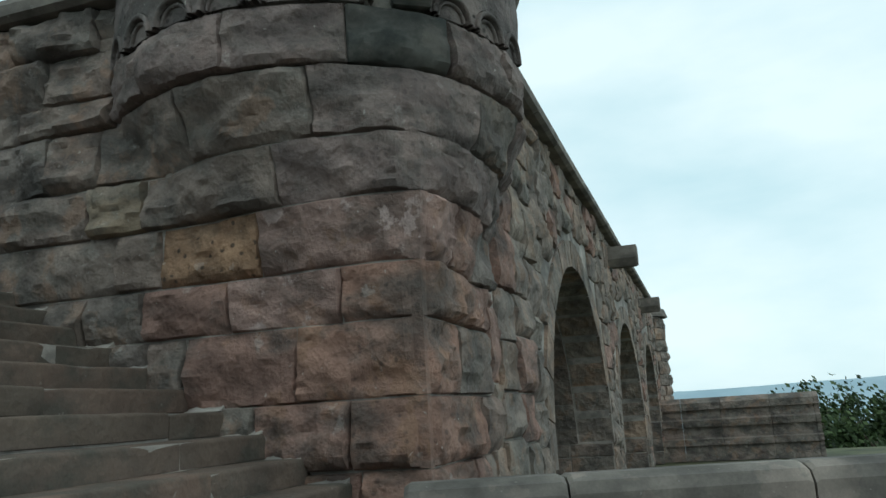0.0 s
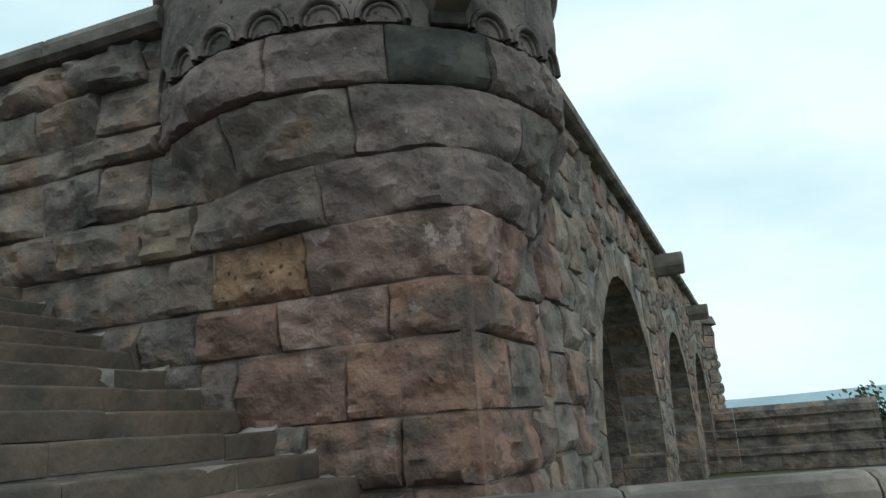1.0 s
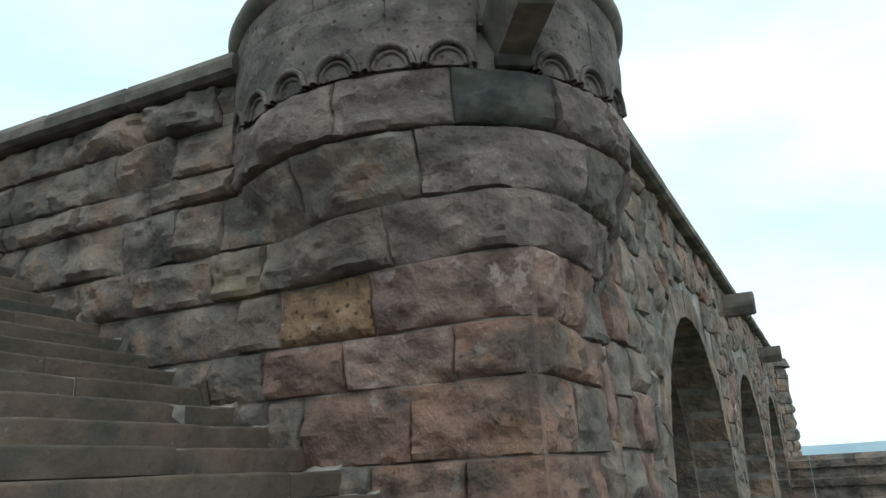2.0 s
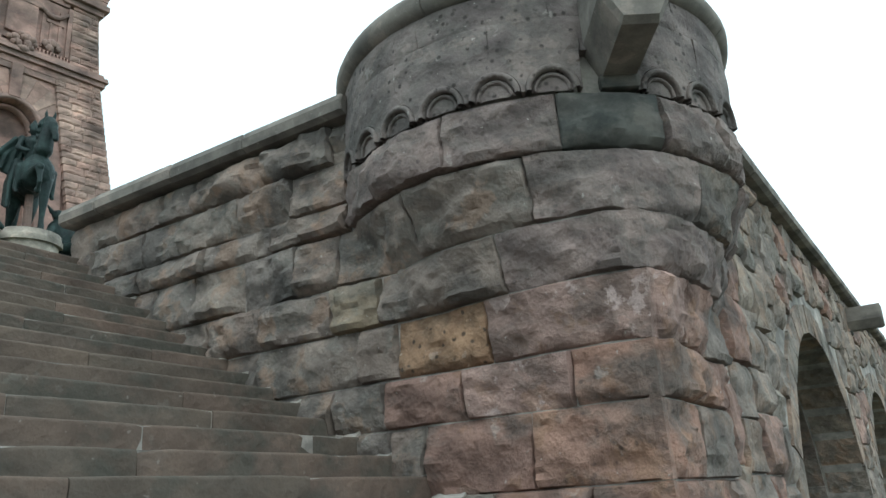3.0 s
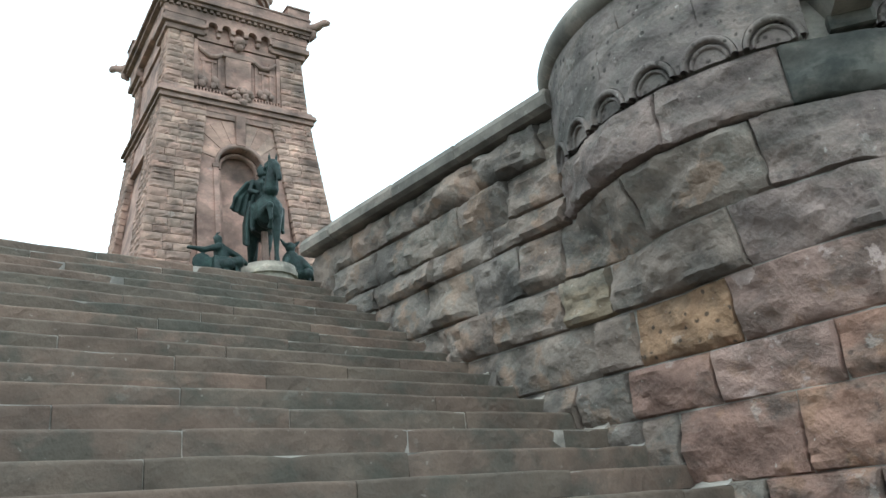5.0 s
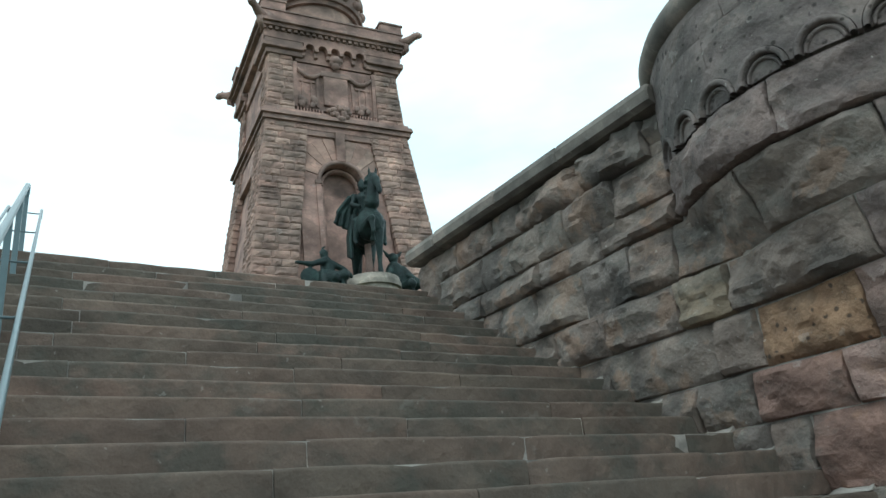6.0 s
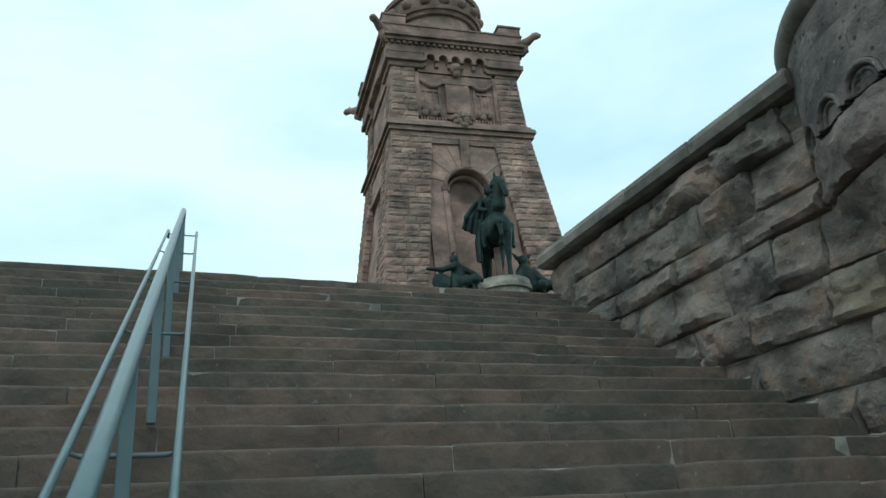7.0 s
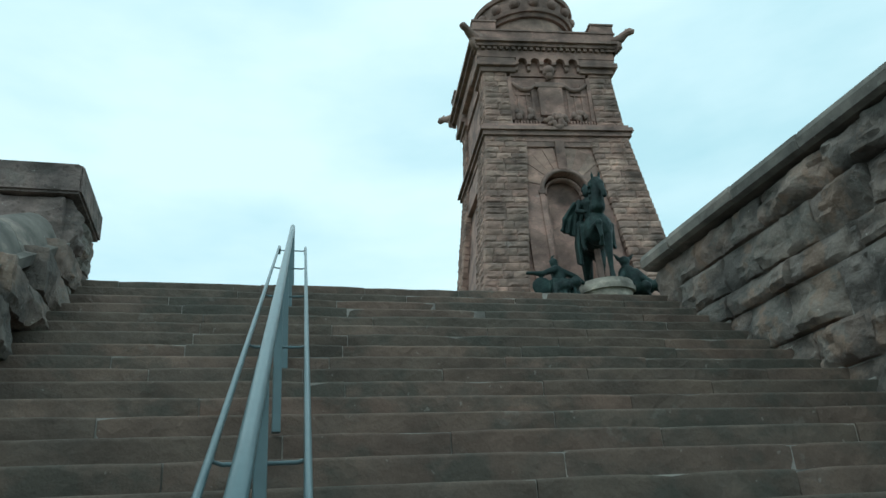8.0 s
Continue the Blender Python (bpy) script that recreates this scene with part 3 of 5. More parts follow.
def rubble(s0, s1, z0, z1, count_parts):
    """Irregular rubble stones on the front wall."""
    made = 0
    nz = 11
    hz = (z1 - z0) / nz
    s = s0
    rs = random.Random(31)
    joined_v, joined_f = [], []
    while s < s1:
        wd = rs.uniform(0.4, 0.8)
        off = rs.uniform(-0.5, 0.5) * hz
        z = z0 + off
        while z < z1 - 0.1:
            hh = hz * rs.uniform(0.7, 1.35)
            a, b, zc0, zc1 = s, min(s + wd, s1), max(z, z0), min(z + hh, z1)
            z += hh
            start = 0.0
            for ci, (q0, q1) in enumerate(zip(COURSES, COURSES[1:])):
                if q0 <= (zc0 + zc1) / 2 < q1 and ci < 9:
                    start = (1.3, 1.2, 1.6, 1.5, 1.6, 1.75, 1.9, 2.2, 2.39)[ci]
            if (zc0 + zc1) / 2 > 2.13:
                start = 2.4
            a = max(a, start)
            if b - a < 0.12 or zc1 - zc0 < 0.1:
                continue
            tops = [arch_top(q) for q in (a - 0.1, a, (a + b) / 2, b, b + 0.1)]
            if any(t is not None and zc0 < t + 0.3 for t in tops):
                continue
            if any(x - 0.02 < q < y + 0.02 and zc0 < sp + 0.3 for x, y, sp in ARCHES for q in (a, b)):
                continue
            if made < count_parts:
                rock_block("stone", on_front, a, b, zc0, zc1, M_RUBBLE if rs.random() < 0.8 else M_RED, wall_front, rough=0.055, proud=0.012, cell=0.075, gap=0.006)
                made += 1
            else:
                n0 = len(joined_v)
                d = rs.uniform(0.0, 0.06)
                for u, v, o in ((0, 0, -.03), (1, 0, -.03), (1, 1, -.03), (0, 1, -.03), (.15, .2, d), (.85, .15, d), (.8, .85, d), (.2, .8, d)):
                    joined_v.append(on_front(a + 0.01 + (b - a - 0.02) * u, zc0 + 0.01 + (zc1 - zc0 - 0.02) * v, o))
                joined_f.extend([(n0 + 4, n0 + 5, n0 + 6, n0 + 7)] + [(n0 + i, n0 + (i + 1) % 4, n0 + 4 + (i + 1) % 4, n0 + 4 + i) for i in range(4)])
        s += wd
    if joined_v:
        tagged(mesh_ob("rubble_stones", joined_v, joined_f, M_RUBBLE, wall_front), "irregular grey rubble stones", kind="stuff")


rubble(1.0, FRONT_END, -2.4, 2.92, 230)
for a, b, sp in ARCHES:
    r, mid, n = (b - a) / 2, (a + b) / 2, 17
    for i in range(n):
        t0, t1 = math.pi * i / n, math.pi * (i + 1) / n

        def vous(u, v, out, mid=mid, sp=sp):
            return on_front(mid + v * math.cos(u), sp + v * math.sin(u), out)
        verts, faces = [], []
        for u, v, o in ((t0, r, 0), (t1, r, 0), (t1, r + .38, 0), (t0, r + .38, 0)):
            g = 0.004 if u == t0 else -0.004
            verts.append(vous(u + g, v, 0.015 + rng.uniform(0, 0.02)))
        verts += [v - FRONT_OUT * (0.6 if q < 2 else 0.1) for q, v in enumerate(verts)]
        faces = [(0, 1, 2, 3), (0, 4, 5, 1), (1, 5, 6, 2), (2, 6, 7, 3), (3, 7, 4, 0)]
        mesh_ob("arch_stone", verts, faces, M_RUBBLE, wall_front)
    # soffit and reveal stones
    for j in range(12):
        t0, t1 = math.pi * j / 12, math.pi * (j + 1) / 12
        for d0, d1 in ((0.6, 1.15), (1.15, DEPTH)):
            verts = []
            for q in (0.0, 0.12):
                for u, d in ((t0 + .002, d0 + .003), (t1 - .002, d0 + .003), (t1 - .002, d1 - .003), (t0 + .002, d1 - .003)):
                    k = r + q - 0.01 - rng.uniform(0, 0.02) * (q == 0)
                    verts.append(on_front(3.0, sp + k * math.sin(u)) + FRONT_DIR * (mid + k * math.cos(u) - 3.0) - FRONT_OUT * d)
            mesh_ob("soffit_stone", verts, [(0, 1, 2, 3), (0, 4, 5, 1), (1, 5, 6, 2), (2, 6, 7, 3), (3, 7, 4, 0)], M_BLOCK, wall_front)
    for side, sgn in ((b, -1), (a, 1)):
        zc = -2.6
        while zc < sp - 0.05:
            z1 = min(sp, zc + 0.42)
            def jamb(d, z, out, side=side, sgn=sgn):
                return on_front(3.0, z) + FRONT_DIR * (side - 3.0 + sgn * out) - FRONT_OUT * d
            for d0, d1 in ((0.0, 0.75), (0.75, DEPTH)):
                rock_block("jamb_stone", jamb, d0, d1, zc, z1, M_BLOCK, wall_front, rough=0.02, proud=0.01, cell=0.25)
            zc = z1

# ---- bastion head ----
BC, BR = Vector((1.19, -0.84, 0)), 1.69


def on_round(a, z, out=0.0):
    """a: metres along the round, from the corner; towards the stairs is positive."""
    t = radians(225) - a / BR
    return BC + Vector((math.cos(t) * (BR + out), math.sin(t) * (BR + out), z))


bastion = tagged(empty("bastion_head", (1.19, -0.84, 2.2)), "round bastion head with a blind-arch frieze and heavy coping", "bastion", kind="structure")
QUART = BR * math.pi / 2
FULL = 1.9
ang = [i * 2 * math.pi / 64 for i in range(64)]
verts = [BC + Vector((math.cos(t) * (BR - 0.05), math.sin(t) * (BR - 0.05), z)) for z in (1.96, 3.2) for t in ang]
faces = [(i, (i + 1) % 64, 64 + (i + 1) % 64, 64 + i) for i in range(64)] + [tuple(range(63, -1, -1)), tuple(range(64, 128))]
mesh_ob("bastion_core", verts, faces, M_MORTAR, bastion)
rng = random.Random(3)
Z_BLOCK, Z_SPRING, Z_BAND, Z_RIM = 1.87, 2.31, 2.59, 3.16


def round_course(z0, z1, joints, mat, rough, proud, name="stone", cell=0.045):
    for a, b in zip(joints, joints[1:]):
        mm = mat
        if callable(mat):
            mm = mat(a, b)
        rock_block(name, on_round, a, b, z0, z1, mm, bastion, rough=rough, proud=proud, cell=cell, gap=0.0015, draft=0.004 if rough < 0.02 else 0.022)


round_course(Z_BLOCK, Z_SPRING - 0.02, [-1.5, -0.95, -0.31, 0.43, 1.27, 2.0, 2.6], lambda a, b: M_DARK if a == -0.31 else M_DUSK, 0.065, 0.014)
round_course(Z_BAND + 0.02, 2.9, [-1.5, -0.8, 0.23, 0.86, 1.66, 2.2, 2.62], M_TOOLED, 0.008, 0.04)
round_course(2.9, Z_RIM, [-1.5, -0.6, 0.42, 1.42, 2.05, 2.62], M_TOOLED, 0.008, 0.037)

# blind arches
PITCH, RAD = 0.405, 0.19
for i in (-4, -3, -2, 0, 1, 2, 3, 4, 5):
    c = 0.442 + PITCH * i
    N = 14
    verts, faces = [], []
    # fan above the arch, up to the band
    top = Z_BAND + 0.03
    for j in range(N + 1):
        t = math.pi * j / N
        x, zz = math.cos(t), math.sin(t)
        verts.append(on_round(c + RAD * x, Z_SPRING + RAD * zz * 1.05, 0.045))
        k = PITCH / 2
        ox = k * max(-1, min(1, x * 1.5))
        verts.append(on_round(c + ox, top if 0 < j < N else Z_SPRING, 0.045))
    for j in range(N):
        faces.append((2 * j, 2 * j + 1, 2 * j + 3, 2 * j + 2))
    n0 = len(verts)
    for j in range(N + 1):
        t = math.pi * j / N
        verts.append(on_round(c + RAD * math.cos(t), Z_SPRING + RAD * math.sin(t) * 1.05, -0.02))
    for j in range(N):
        faces.append((2 * j, 2 * j + 2, n0 + j + 1, n0 + j))
    # undersides of the feet
    n1 = len(verts)
    for q in (-1, 1):
        for x, o in ((RAD, 0.045), (PITCH / 2, 0.045), (PITCH / 2, -0.03), (RAD, -0.03)):
            verts.append(on_round(c + q * x, Z_SPRING, o))
    faces += [(n1, n1 + 1, n1 + 2, n1 + 3), (n1 + 4, n1 + 5, n1 + 6, n1 + 7)]
    blind = mesh_ob("blind_arch", verts, faces, M_TOOLED, bastion, "tooled stone with a round blind arch")
    for r0, r1, out in ((0.184, 0.146, 0.066), (0.134, 0.108, 0.034)):
        verts, faces = [], []
        for j in range(N + 1):
            t = math.pi * j / N
            for rr, o in ((r0, -0.03), (r0, out - 0.012), (r0 - 0.01, out), (r1 + 0.01, out), (r1, out - 0.012), (r1, -0.03)):
                verts.append(on_round(c + rr * math.cos(t), Z_SPRING + rr * math.sin(t) * 1.05, o))
        for j in range(N):
            for q in range(5):
                faces.append((j * 6 + q, j * 6 + q + 1, j * 6 + q + 7, j * 6 + q + 6))
        mesh_ob("arch_moulding", verts, faces, M_TOOLED, blind, smooth=True)
    verts, faces = [], []
    for j in range(N + 1):
        t = math.pi * j / N
        verts.append(on_round(c + 0.145 * math.cos(t), Z_SPRING + 0.145 * math.sin(t) * 1.05, 0.006))
    verts.append(on_round(c, Z_SPRING, 0.012))
    mesh_ob("arch_field", verts, [(j, j + 1, N + 1) for j in range(N)], M_TOOLED, blind)

# coping ring, in pieces
PROF = ((-0.5, 0.02), (0.02, 0.0), (0.06, 0.02), (0.1, 0.055), (0.11, 0.13), (0.08, 0.2), (0.0, 0.255), (-0.5, 0.28))
for a0 in range(0, 360, 30):
    verts, faces = [], []
    n = 8
    for i in range(n + 1):
        t = radians(a0 + 0.1 + 29.8 * i / n)
        for o, z in PROF:
            verts.append(BC + Vector((math.cos(t) * (BR + o), math.sin(t) * (BR + o), Z_RIM + z)))
    m = len(PROF)
    for i in range(n):
        for j in range(m):
            a, b = i * m + j, i * m + (j + 1) % m
            faces.append((a, b, b + m, a + m))
    faces += [tuple(range(m)), tuple(n * m + j for j in range(m - 1, -1, -1))]
    ob = mesh_ob("coping_stone", verts, faces, M_COPING, bastion, "dark grey-green rounded coping stone")
    ob.data.shade_smooth()
    ob.data.set_sharp_from_angle(angle=radians(50))

settle(bastion)


def spout(at, direction, length, w, h, label):
    """A stone water spout: a trough block with chamfered underside and a notched end."""
    ob = tagged(empty("water_spout", at), label, "water spout")
    q = Vector(direction).normalized()
    ob.rotation_euler = (0, 0, math.atan2(q.y, q.x))
    sec = [(-w / 2, 0.0), (-w / 2, -h * 0.62), (-w / 4, -h), (w / 4, -h), (w / 2, -h * 0.62), (w / 2, 0.0), (w * 0.22, 0.0), (w * 0.13, -h * 0.28), (-w * 0.13, -h * 0.28), (-w * 0.22, 0.0)]
    verts, faces = [], []
    xs = (-0.45, 0.0, length * 0.5, length * 0.93, length)
    for i, x in enumerate(xs):
        g = 1.0 if i < 4 else 0.94
        for y, z in sec:
            verts.append((x, y * g, z * g))
    m = len(sec)
    for i in range(len(xs) - 1):
        for j in range(m):
            a, b = i * m + j, i * m + (j + 1) % m
            faces.append((a, b, b + m, a + m))
    faces += [(0, 1, 2, 3, 4, 5, 6, 7, 8, 9)[::-1], tuple((len(xs) - 1) * m + j for j in range(m))]
    mesh_ob("trough", verts, faces, M_COPING, ob)
    bm = box((-0.3, -w * 0.3, -h * 1.16), (length * 0.12, w * 0.3, -h * 0.96), 0.03)
    part("corbel", bm, M_DARK, ob, "dark corbel under the spout")
    return ob


p0 = on_round(-0.06, 3.02, -0.05)
spout(p0, (-0.84, -0.55, 0), 0.74, 0.48, 0.6, "heavy stone water spout on the bastion's corner")

# coping of the side wall
CPROF = ((-0.13, 0.0), (-0.19, 0.03), (-0.2, 0.12), (-0.165, 0.19), (0.1, 0.23), (0.75, 0.2), (0.75, 0.0))


def coping(parent_name, origin, along, out, length, z, sizes, label):
    top = tagged(empty(parent_name, origin), label, "coping", kind="structure")
    s = 0.0
    rg = random.Random(len(label))
    while s < length - 0.01:
        e = min(length, s + rg.uniform(*sizes))
        verts, faces = [], []
        dz = rg.uniform(-0.008, 0.008)
        for t in (s + 0.003, s + 0.02, e - 0.02, e - 0.003):
            g = 0.0 if t in (s + 0.02, e - 0.02) else 0.012
            for o, zz in CPROF:
                verts.append(along * t + out * -(o + (g if o < 0 else 0)) + Vector((0, 0, zz + dz - (g if zz > 0.1 else 0))))
        m = len(CPROF)
        for i in range(3):
            for j in range(m):
                a, b = i * m + j, i * m + (j + 1) % m
                faces.append((a, b, b + m, a + m))
        faces += [tuple(range(m)), tuple(3 * m + j for j in range(m - 1, -1, -1))]
        ob = mesh_ob("coping_stone", verts, faces, M_COPING, top)
        s = e
    return top


coping("side_coping", (0, 0.3, 2.905), SIDE_DIR, SIDE_OUT, 4.2, 2.92, (0.9, 1.4), "grey-green coping stones on the stair wall")
coping("front_coping", CORNER + FRONT_DIR * 2.5 + Vector((0, 0, 2.92)), FRONT_DIR, FRONT_OUT, FRONT_END - 2.5, 2.95, (1.2, 1.8), "grey coping stones on the arched terrace wall")
spout(on_front(11.6, 2.72), FRONT_OUT, 0.62, 0.38, 0.42, "stone water spout high on the arched wall")
spout(on_front(19.2, 2.55), FRONT_OUT, 0.62, 0.38, 0.42, "stone water spout high on the arched wall")

# round turret that ends the front wall
turret = tagged(empty("end_turret", on_front(25.9, -2.6, -0.45)), "small round sandstone turret at the terrace's end", "turret", kind="structure")
tz = -2.0
trng = random.Random(9)
while tz < 2.3:
    hh = trng.uniform(0.35, 0.5)
    for i in range(12):
        def tsurf(a, z, out):
            t = a
            return Vector((math.cos(t) * (0.8 + out), math.sin(t) * (0.8 + out), z + 2.6))
        a0 = i * math.pi / 6 + (tz * 7 % 1) * 0.5
        rock_block("stone", tsurf, a0, a0 + math.pi / 6, tz, tz + hh, M_RUBBLE, turret, rough=0.07, proud=0.03, cell=0.2)
    tz += hh
bm = bmesh.new()
for z0, z1, r0, r1 in ((0.3, 5.2, 0.77, 0.77), (5.2, 5.5, 1.0, 0.9)):
    bmesh.ops.create_cone(bm, cap_ends=True, segments=28, radius1=r0, radius2=r1, depth=z1 - z0, matrix=Matrix.Translation((0, 0, (z0 + z1) / 2)))
part("drum_core", bm, M_COPING, turret)

# ---- low parapet beside the lower landing ----
parapet = tagged(empty("low_parapet", (-0.36, -2.14, -1.9)), "low sandstone parapet with smooth weathered coping", "parapet", kind="structure")
pd = Vector((0.294, -0.956, 0)).normalized()
po = Vector((pd.y, -pd.x, 0))
cuts = [-0.12, 0.72, 1.95, 3.1, 4.4, 5.8]
PP = ((0.0, -0.42), (0.0, -0.06), (0.03, -0.012), (0.1, 0.0), (0.34, 0.01), (0.42, -0.02), (0.45, -0.08), (0.45, -0.42))
for a, b in zip(cuts, cuts[1:]):
    verts, faces = [], []
    for t in (a + 0.006, a + 0.03, b - 0.03, b - 0.006):
        g = 0.014 if t in (a + 0.006, b - 0.006) else 0.0
        for o, z in PP:
            verts.append(pd * t - po * (o + (g if o < 0.1 else 0)) * -1 + Vector((0, 0, 1.11 + z - (g if z > -0.3 else 0))))
    m = len(PP)
    for i in range(3):
        for j in range(m):
            q, w = i * m + j, i * m + (j + 1) % m
            faces.append((q, w, w + m, q + m))
    faces += [tuple(range(m)), tuple(3 * m + j for j in range(m - 1, -1, -1))]
    mesh_ob("coping_stone", verts, faces, M_COPING, parapet)
verts = []
for t in (-0.1, 5.8):
    for o in (-0.04, -0.41):
        for z in (-0.2, 0.7):
            verts.append(pd * t - po * o + Vector((0, 0, z)))
mesh_ob("parapet_wall", verts, [(0, 1, 3, 2), (4, 6, 7, 5), (0, 4, 5, 1), (2, 3, 7, 6), (1, 5, 7, 3), (0, 2, 6, 4)], M_BLOCK, parapet)

# ---- far terrace wall with mouldings ----
far_wall = tagged(empty("far_terrace_wall", (24, -3.2, -2.6)), "moulded sandstone parapet closing the terrace", "parapet", kind="structure")
fw_y0, fw_y1 = 1.5, -4.35
FP = ((0.0, 0.0), (0.0, 0.5), (-0.1, 0.52), (-0.1, 0.72), (0.05, 0.76), (0.05, 1.12), (-0.08, 1.14), (-0.12, 1.36), (0.0, 1.42), (0.02, 1.7), (-0.1, 1.72), (-0.1, 1.95), (0.15, 2.12), (0.6, 2.12), (0.6, 0.0))
s = fw_y0
frng = random.Random(4)
while s > fw_y1:
    e = max(fw_y1, s - frng.uniform(1.2, 2.2))
    verts = [(o, y, z) for y in (s - 0.008, e + 0.008) for o, z in FP]
    m = len(FP)
    faces = [(j, (j + 1) % m, m + (j + 1) % m, m + j) for j in range(m)] + [tuple(range(m - 1, -1, -1)), tuple(range(m, 2 * m))]
    mesh_ob("parapet_block", verts, faces, M_BLOCK, far_wall)
    s = e


# ---- trees ----
def tree(at, height, spread, seed, label):
    rg = random.Random(seed)
    ob = tagged(empty("tree", at), label, "tree", group="trees beyond the terrace")
    bm = bmesh.new()
    tube(bm, [(0, 0, 0), (0.1, 0.05, height * 0.35), (0.0, 0.1, height * 0.7)], [0.22, 0.16, 0.07], 8)
    tips = []
    for i in range(16):
        a, z = rg.uniform(0, 6.28), height * rg.uniform(0.3, 0.72)
        ln = spread * rg.uniform(0.5, 1.0)
        tip = (math.cos(a) * ln, math.sin(a) * ln, z + height * rg.uniform(0.08, 0.3))
        tube(bm, [(0.05, 0.05, z), (tip[0] * 0.5, tip[1] * 0.5, z + (tip[2] - z) * 0.65), tip], [0.07, 0.045, 0.015], 6)
        tips.append(Vector(tip))
    part("trunk", bm, M_BARK, ob)
    verts, faces = [], []
    for i in range(8500):
        c = rg.choice(tips) * rg.uniform(0.55, 1.04) + Vector((rg.gauss(0, 0.33), rg.gauss(0, 0.33), rg.gauss(0.05, 0.33)))
        n = Vector((rg.gauss(0, 1), rg.gauss(0, 1), rg.gauss(0.6, 0.7))).normalized()
        u = n.orthogonal().normalized() * rg.uniform(0.09, 0.2)
        v = n.cross(u).normalized() * u.length * 0.6
        k = len(verts)
        verts += [c - u, c + v * 0.9, c + u, c - v * 0.9]
        faces.append((k, k + 1, k + 2, k + 3))
    mesh_ob("crown", verts, faces, M_LEAF, ob)
    return ob


tree((40, -10.2, -8.7), 9.1, 2.4, 1, "leafy green tree beyond the terrace parapet")
tree((39, -13.4, -8.3), 8.0, 2.6, 2, "leafy green tree beyond the terrace parapet")
tree((43, -8.4, -10.3), 9.9, 1.8, 3, "small leafy tree behind the terrace parapet")
tree((37, -11.6, -7.2), 6.0, 2.2, 4, "low leafy tree below the terrace edge")

# ---- left flank of the stairs ----
wall_left = tagged(part("wall_left", box((-7.9, -9, -2.2), (-6.7, 4.35, 0.9)), M_MORTAR, None), "rough sandstone wall on the far flank of the stairs", "wall", kind="structure")
verts = [(x, y, z) for x in (-7.28, -6.7) for y, z in ((0.5, -0.9), (4.3, -0.9), (4.3, 2.82), (0.5, 0.86))]
mesh_ob("flank_core", verts, [(0, 1, 2, 3), (7, 6, 5, 4), (0, 4, 5, 1), (1, 5, 6, 2), (2, 6, 7, 3), (3, 7, 4, 0)], M_BLOCK, wall_left)
left_flank = tagged(empty("left_flank_stones", (-6.7, 3, 1.8)), "rough sandstone blocks flanking the stairs", "wall", kind="structure")


def on_left(s, z, out=0.0):
    return Vector((-6.62 + out, 4.3 - s, z))


lrng = random.Random(12)
z = -0.9
while z < 3.25:
    hh = lrng.uniform(0.33, 0.48)
    s = 0.0
    while s < 5.0:
        e = s + lrng.uniform(0.5, 1.0)
        top = 2.0 + 0.515 * (4.3 - e - 2.6)
        if z + hh < top + 0.2 and z + hh > stair_height(6.33 - s) - 0.1:
            rock_block("stone", on_left, s, e, z, min(z + hh, 3.3), M_BLOCK, left_flank, rough=0.06, proud=0.06, cell=0.07)
        s = e
    z += hh
settle(left_flank)
wall_left.location = (0, 0, 0)

pier = tagged(empty("left_pier", (-7.4, 4.7, 2.4)), "sandstone pier with heavy mossy coping block", "pier", kind="structure")


def pier_front(s, z, out=0.0):
    return Vector((-6.74 - s, 4.2 - out, z))


def pier_side(s, z, out=0.0):
    return Vector((-6.74 + out, 4.2 + s, z))


for z0, z1 in ((1.9, 2.4), (2.4, 2.86), (2.86, 3.37)):
    o = lrng.uniform(-0.1, 0.1)
    rock_block("stone", pier_front, 0.0, 0.75 + o, z0, z1, M_DUSK, pier, rough=0.075, proud=0.03, cell=0.05)
    rock_block("stone", pier_front, 0.75 + o, 1.7, z0, z1, M_BLOCK, pier, rough=0.075, proud=0.03, cell=0.06)
    rock_block("stone", pier_side, 0.0, 0.5 + o, z0, z1, M_DUSK, pier, rough=0.09, proud=0.03, cell=0.05)
    rock_block("stone", pier_side, 0.5 + o, 1.05, z0, z1, M_BLOCK, pier, rough=0.09, proud=0.03, cell=0.05)
part("pier_core", box((-8.4, 4.24, 1.8), (-6.78, 5.25, 3.375)), M_MORTAR, pier)
bm = bmesh.new()
lo = [bm.verts.new(c) for c in ((-8.6, 4.08, 3.37), (-6.6, 4.08, 3.37), (-6.6, 5.36, 3.37), (-8.6, 5.36, 3.37))]
up = [bm.verts.new(c) for c in ((-8.6, 4.08, 3.7), (-6.6, 4.08, 3.7), (-6.6, 5.36, 3.7), (-8.6, 5.36, 3.7))]
hip = [bm.verts.new(c) for c in ((-8.2, 4.4, 3.82), (-6.95, 4.4, 3.82), (-6.95, 5.05, 3.82), (-8.2, 5.05, 3.82))]
bm.faces.new(lo[::-1])
bm.faces.new(hip)
for r0, r1 in ((lo, up), (up, hip)):
    for i in range(4):
        bm.faces.new((r0[i], r0[(i + 1) % 4], r1[(i + 1) % 4], r1[i]))
bmesh.ops.bevel(bm, geom=list(bm.edges), offset=0.025, segments=2, affect="EDGES")
part("coping_block", bm, M_DUSK, pier, "mossy hipped coping block")
settle(pier)

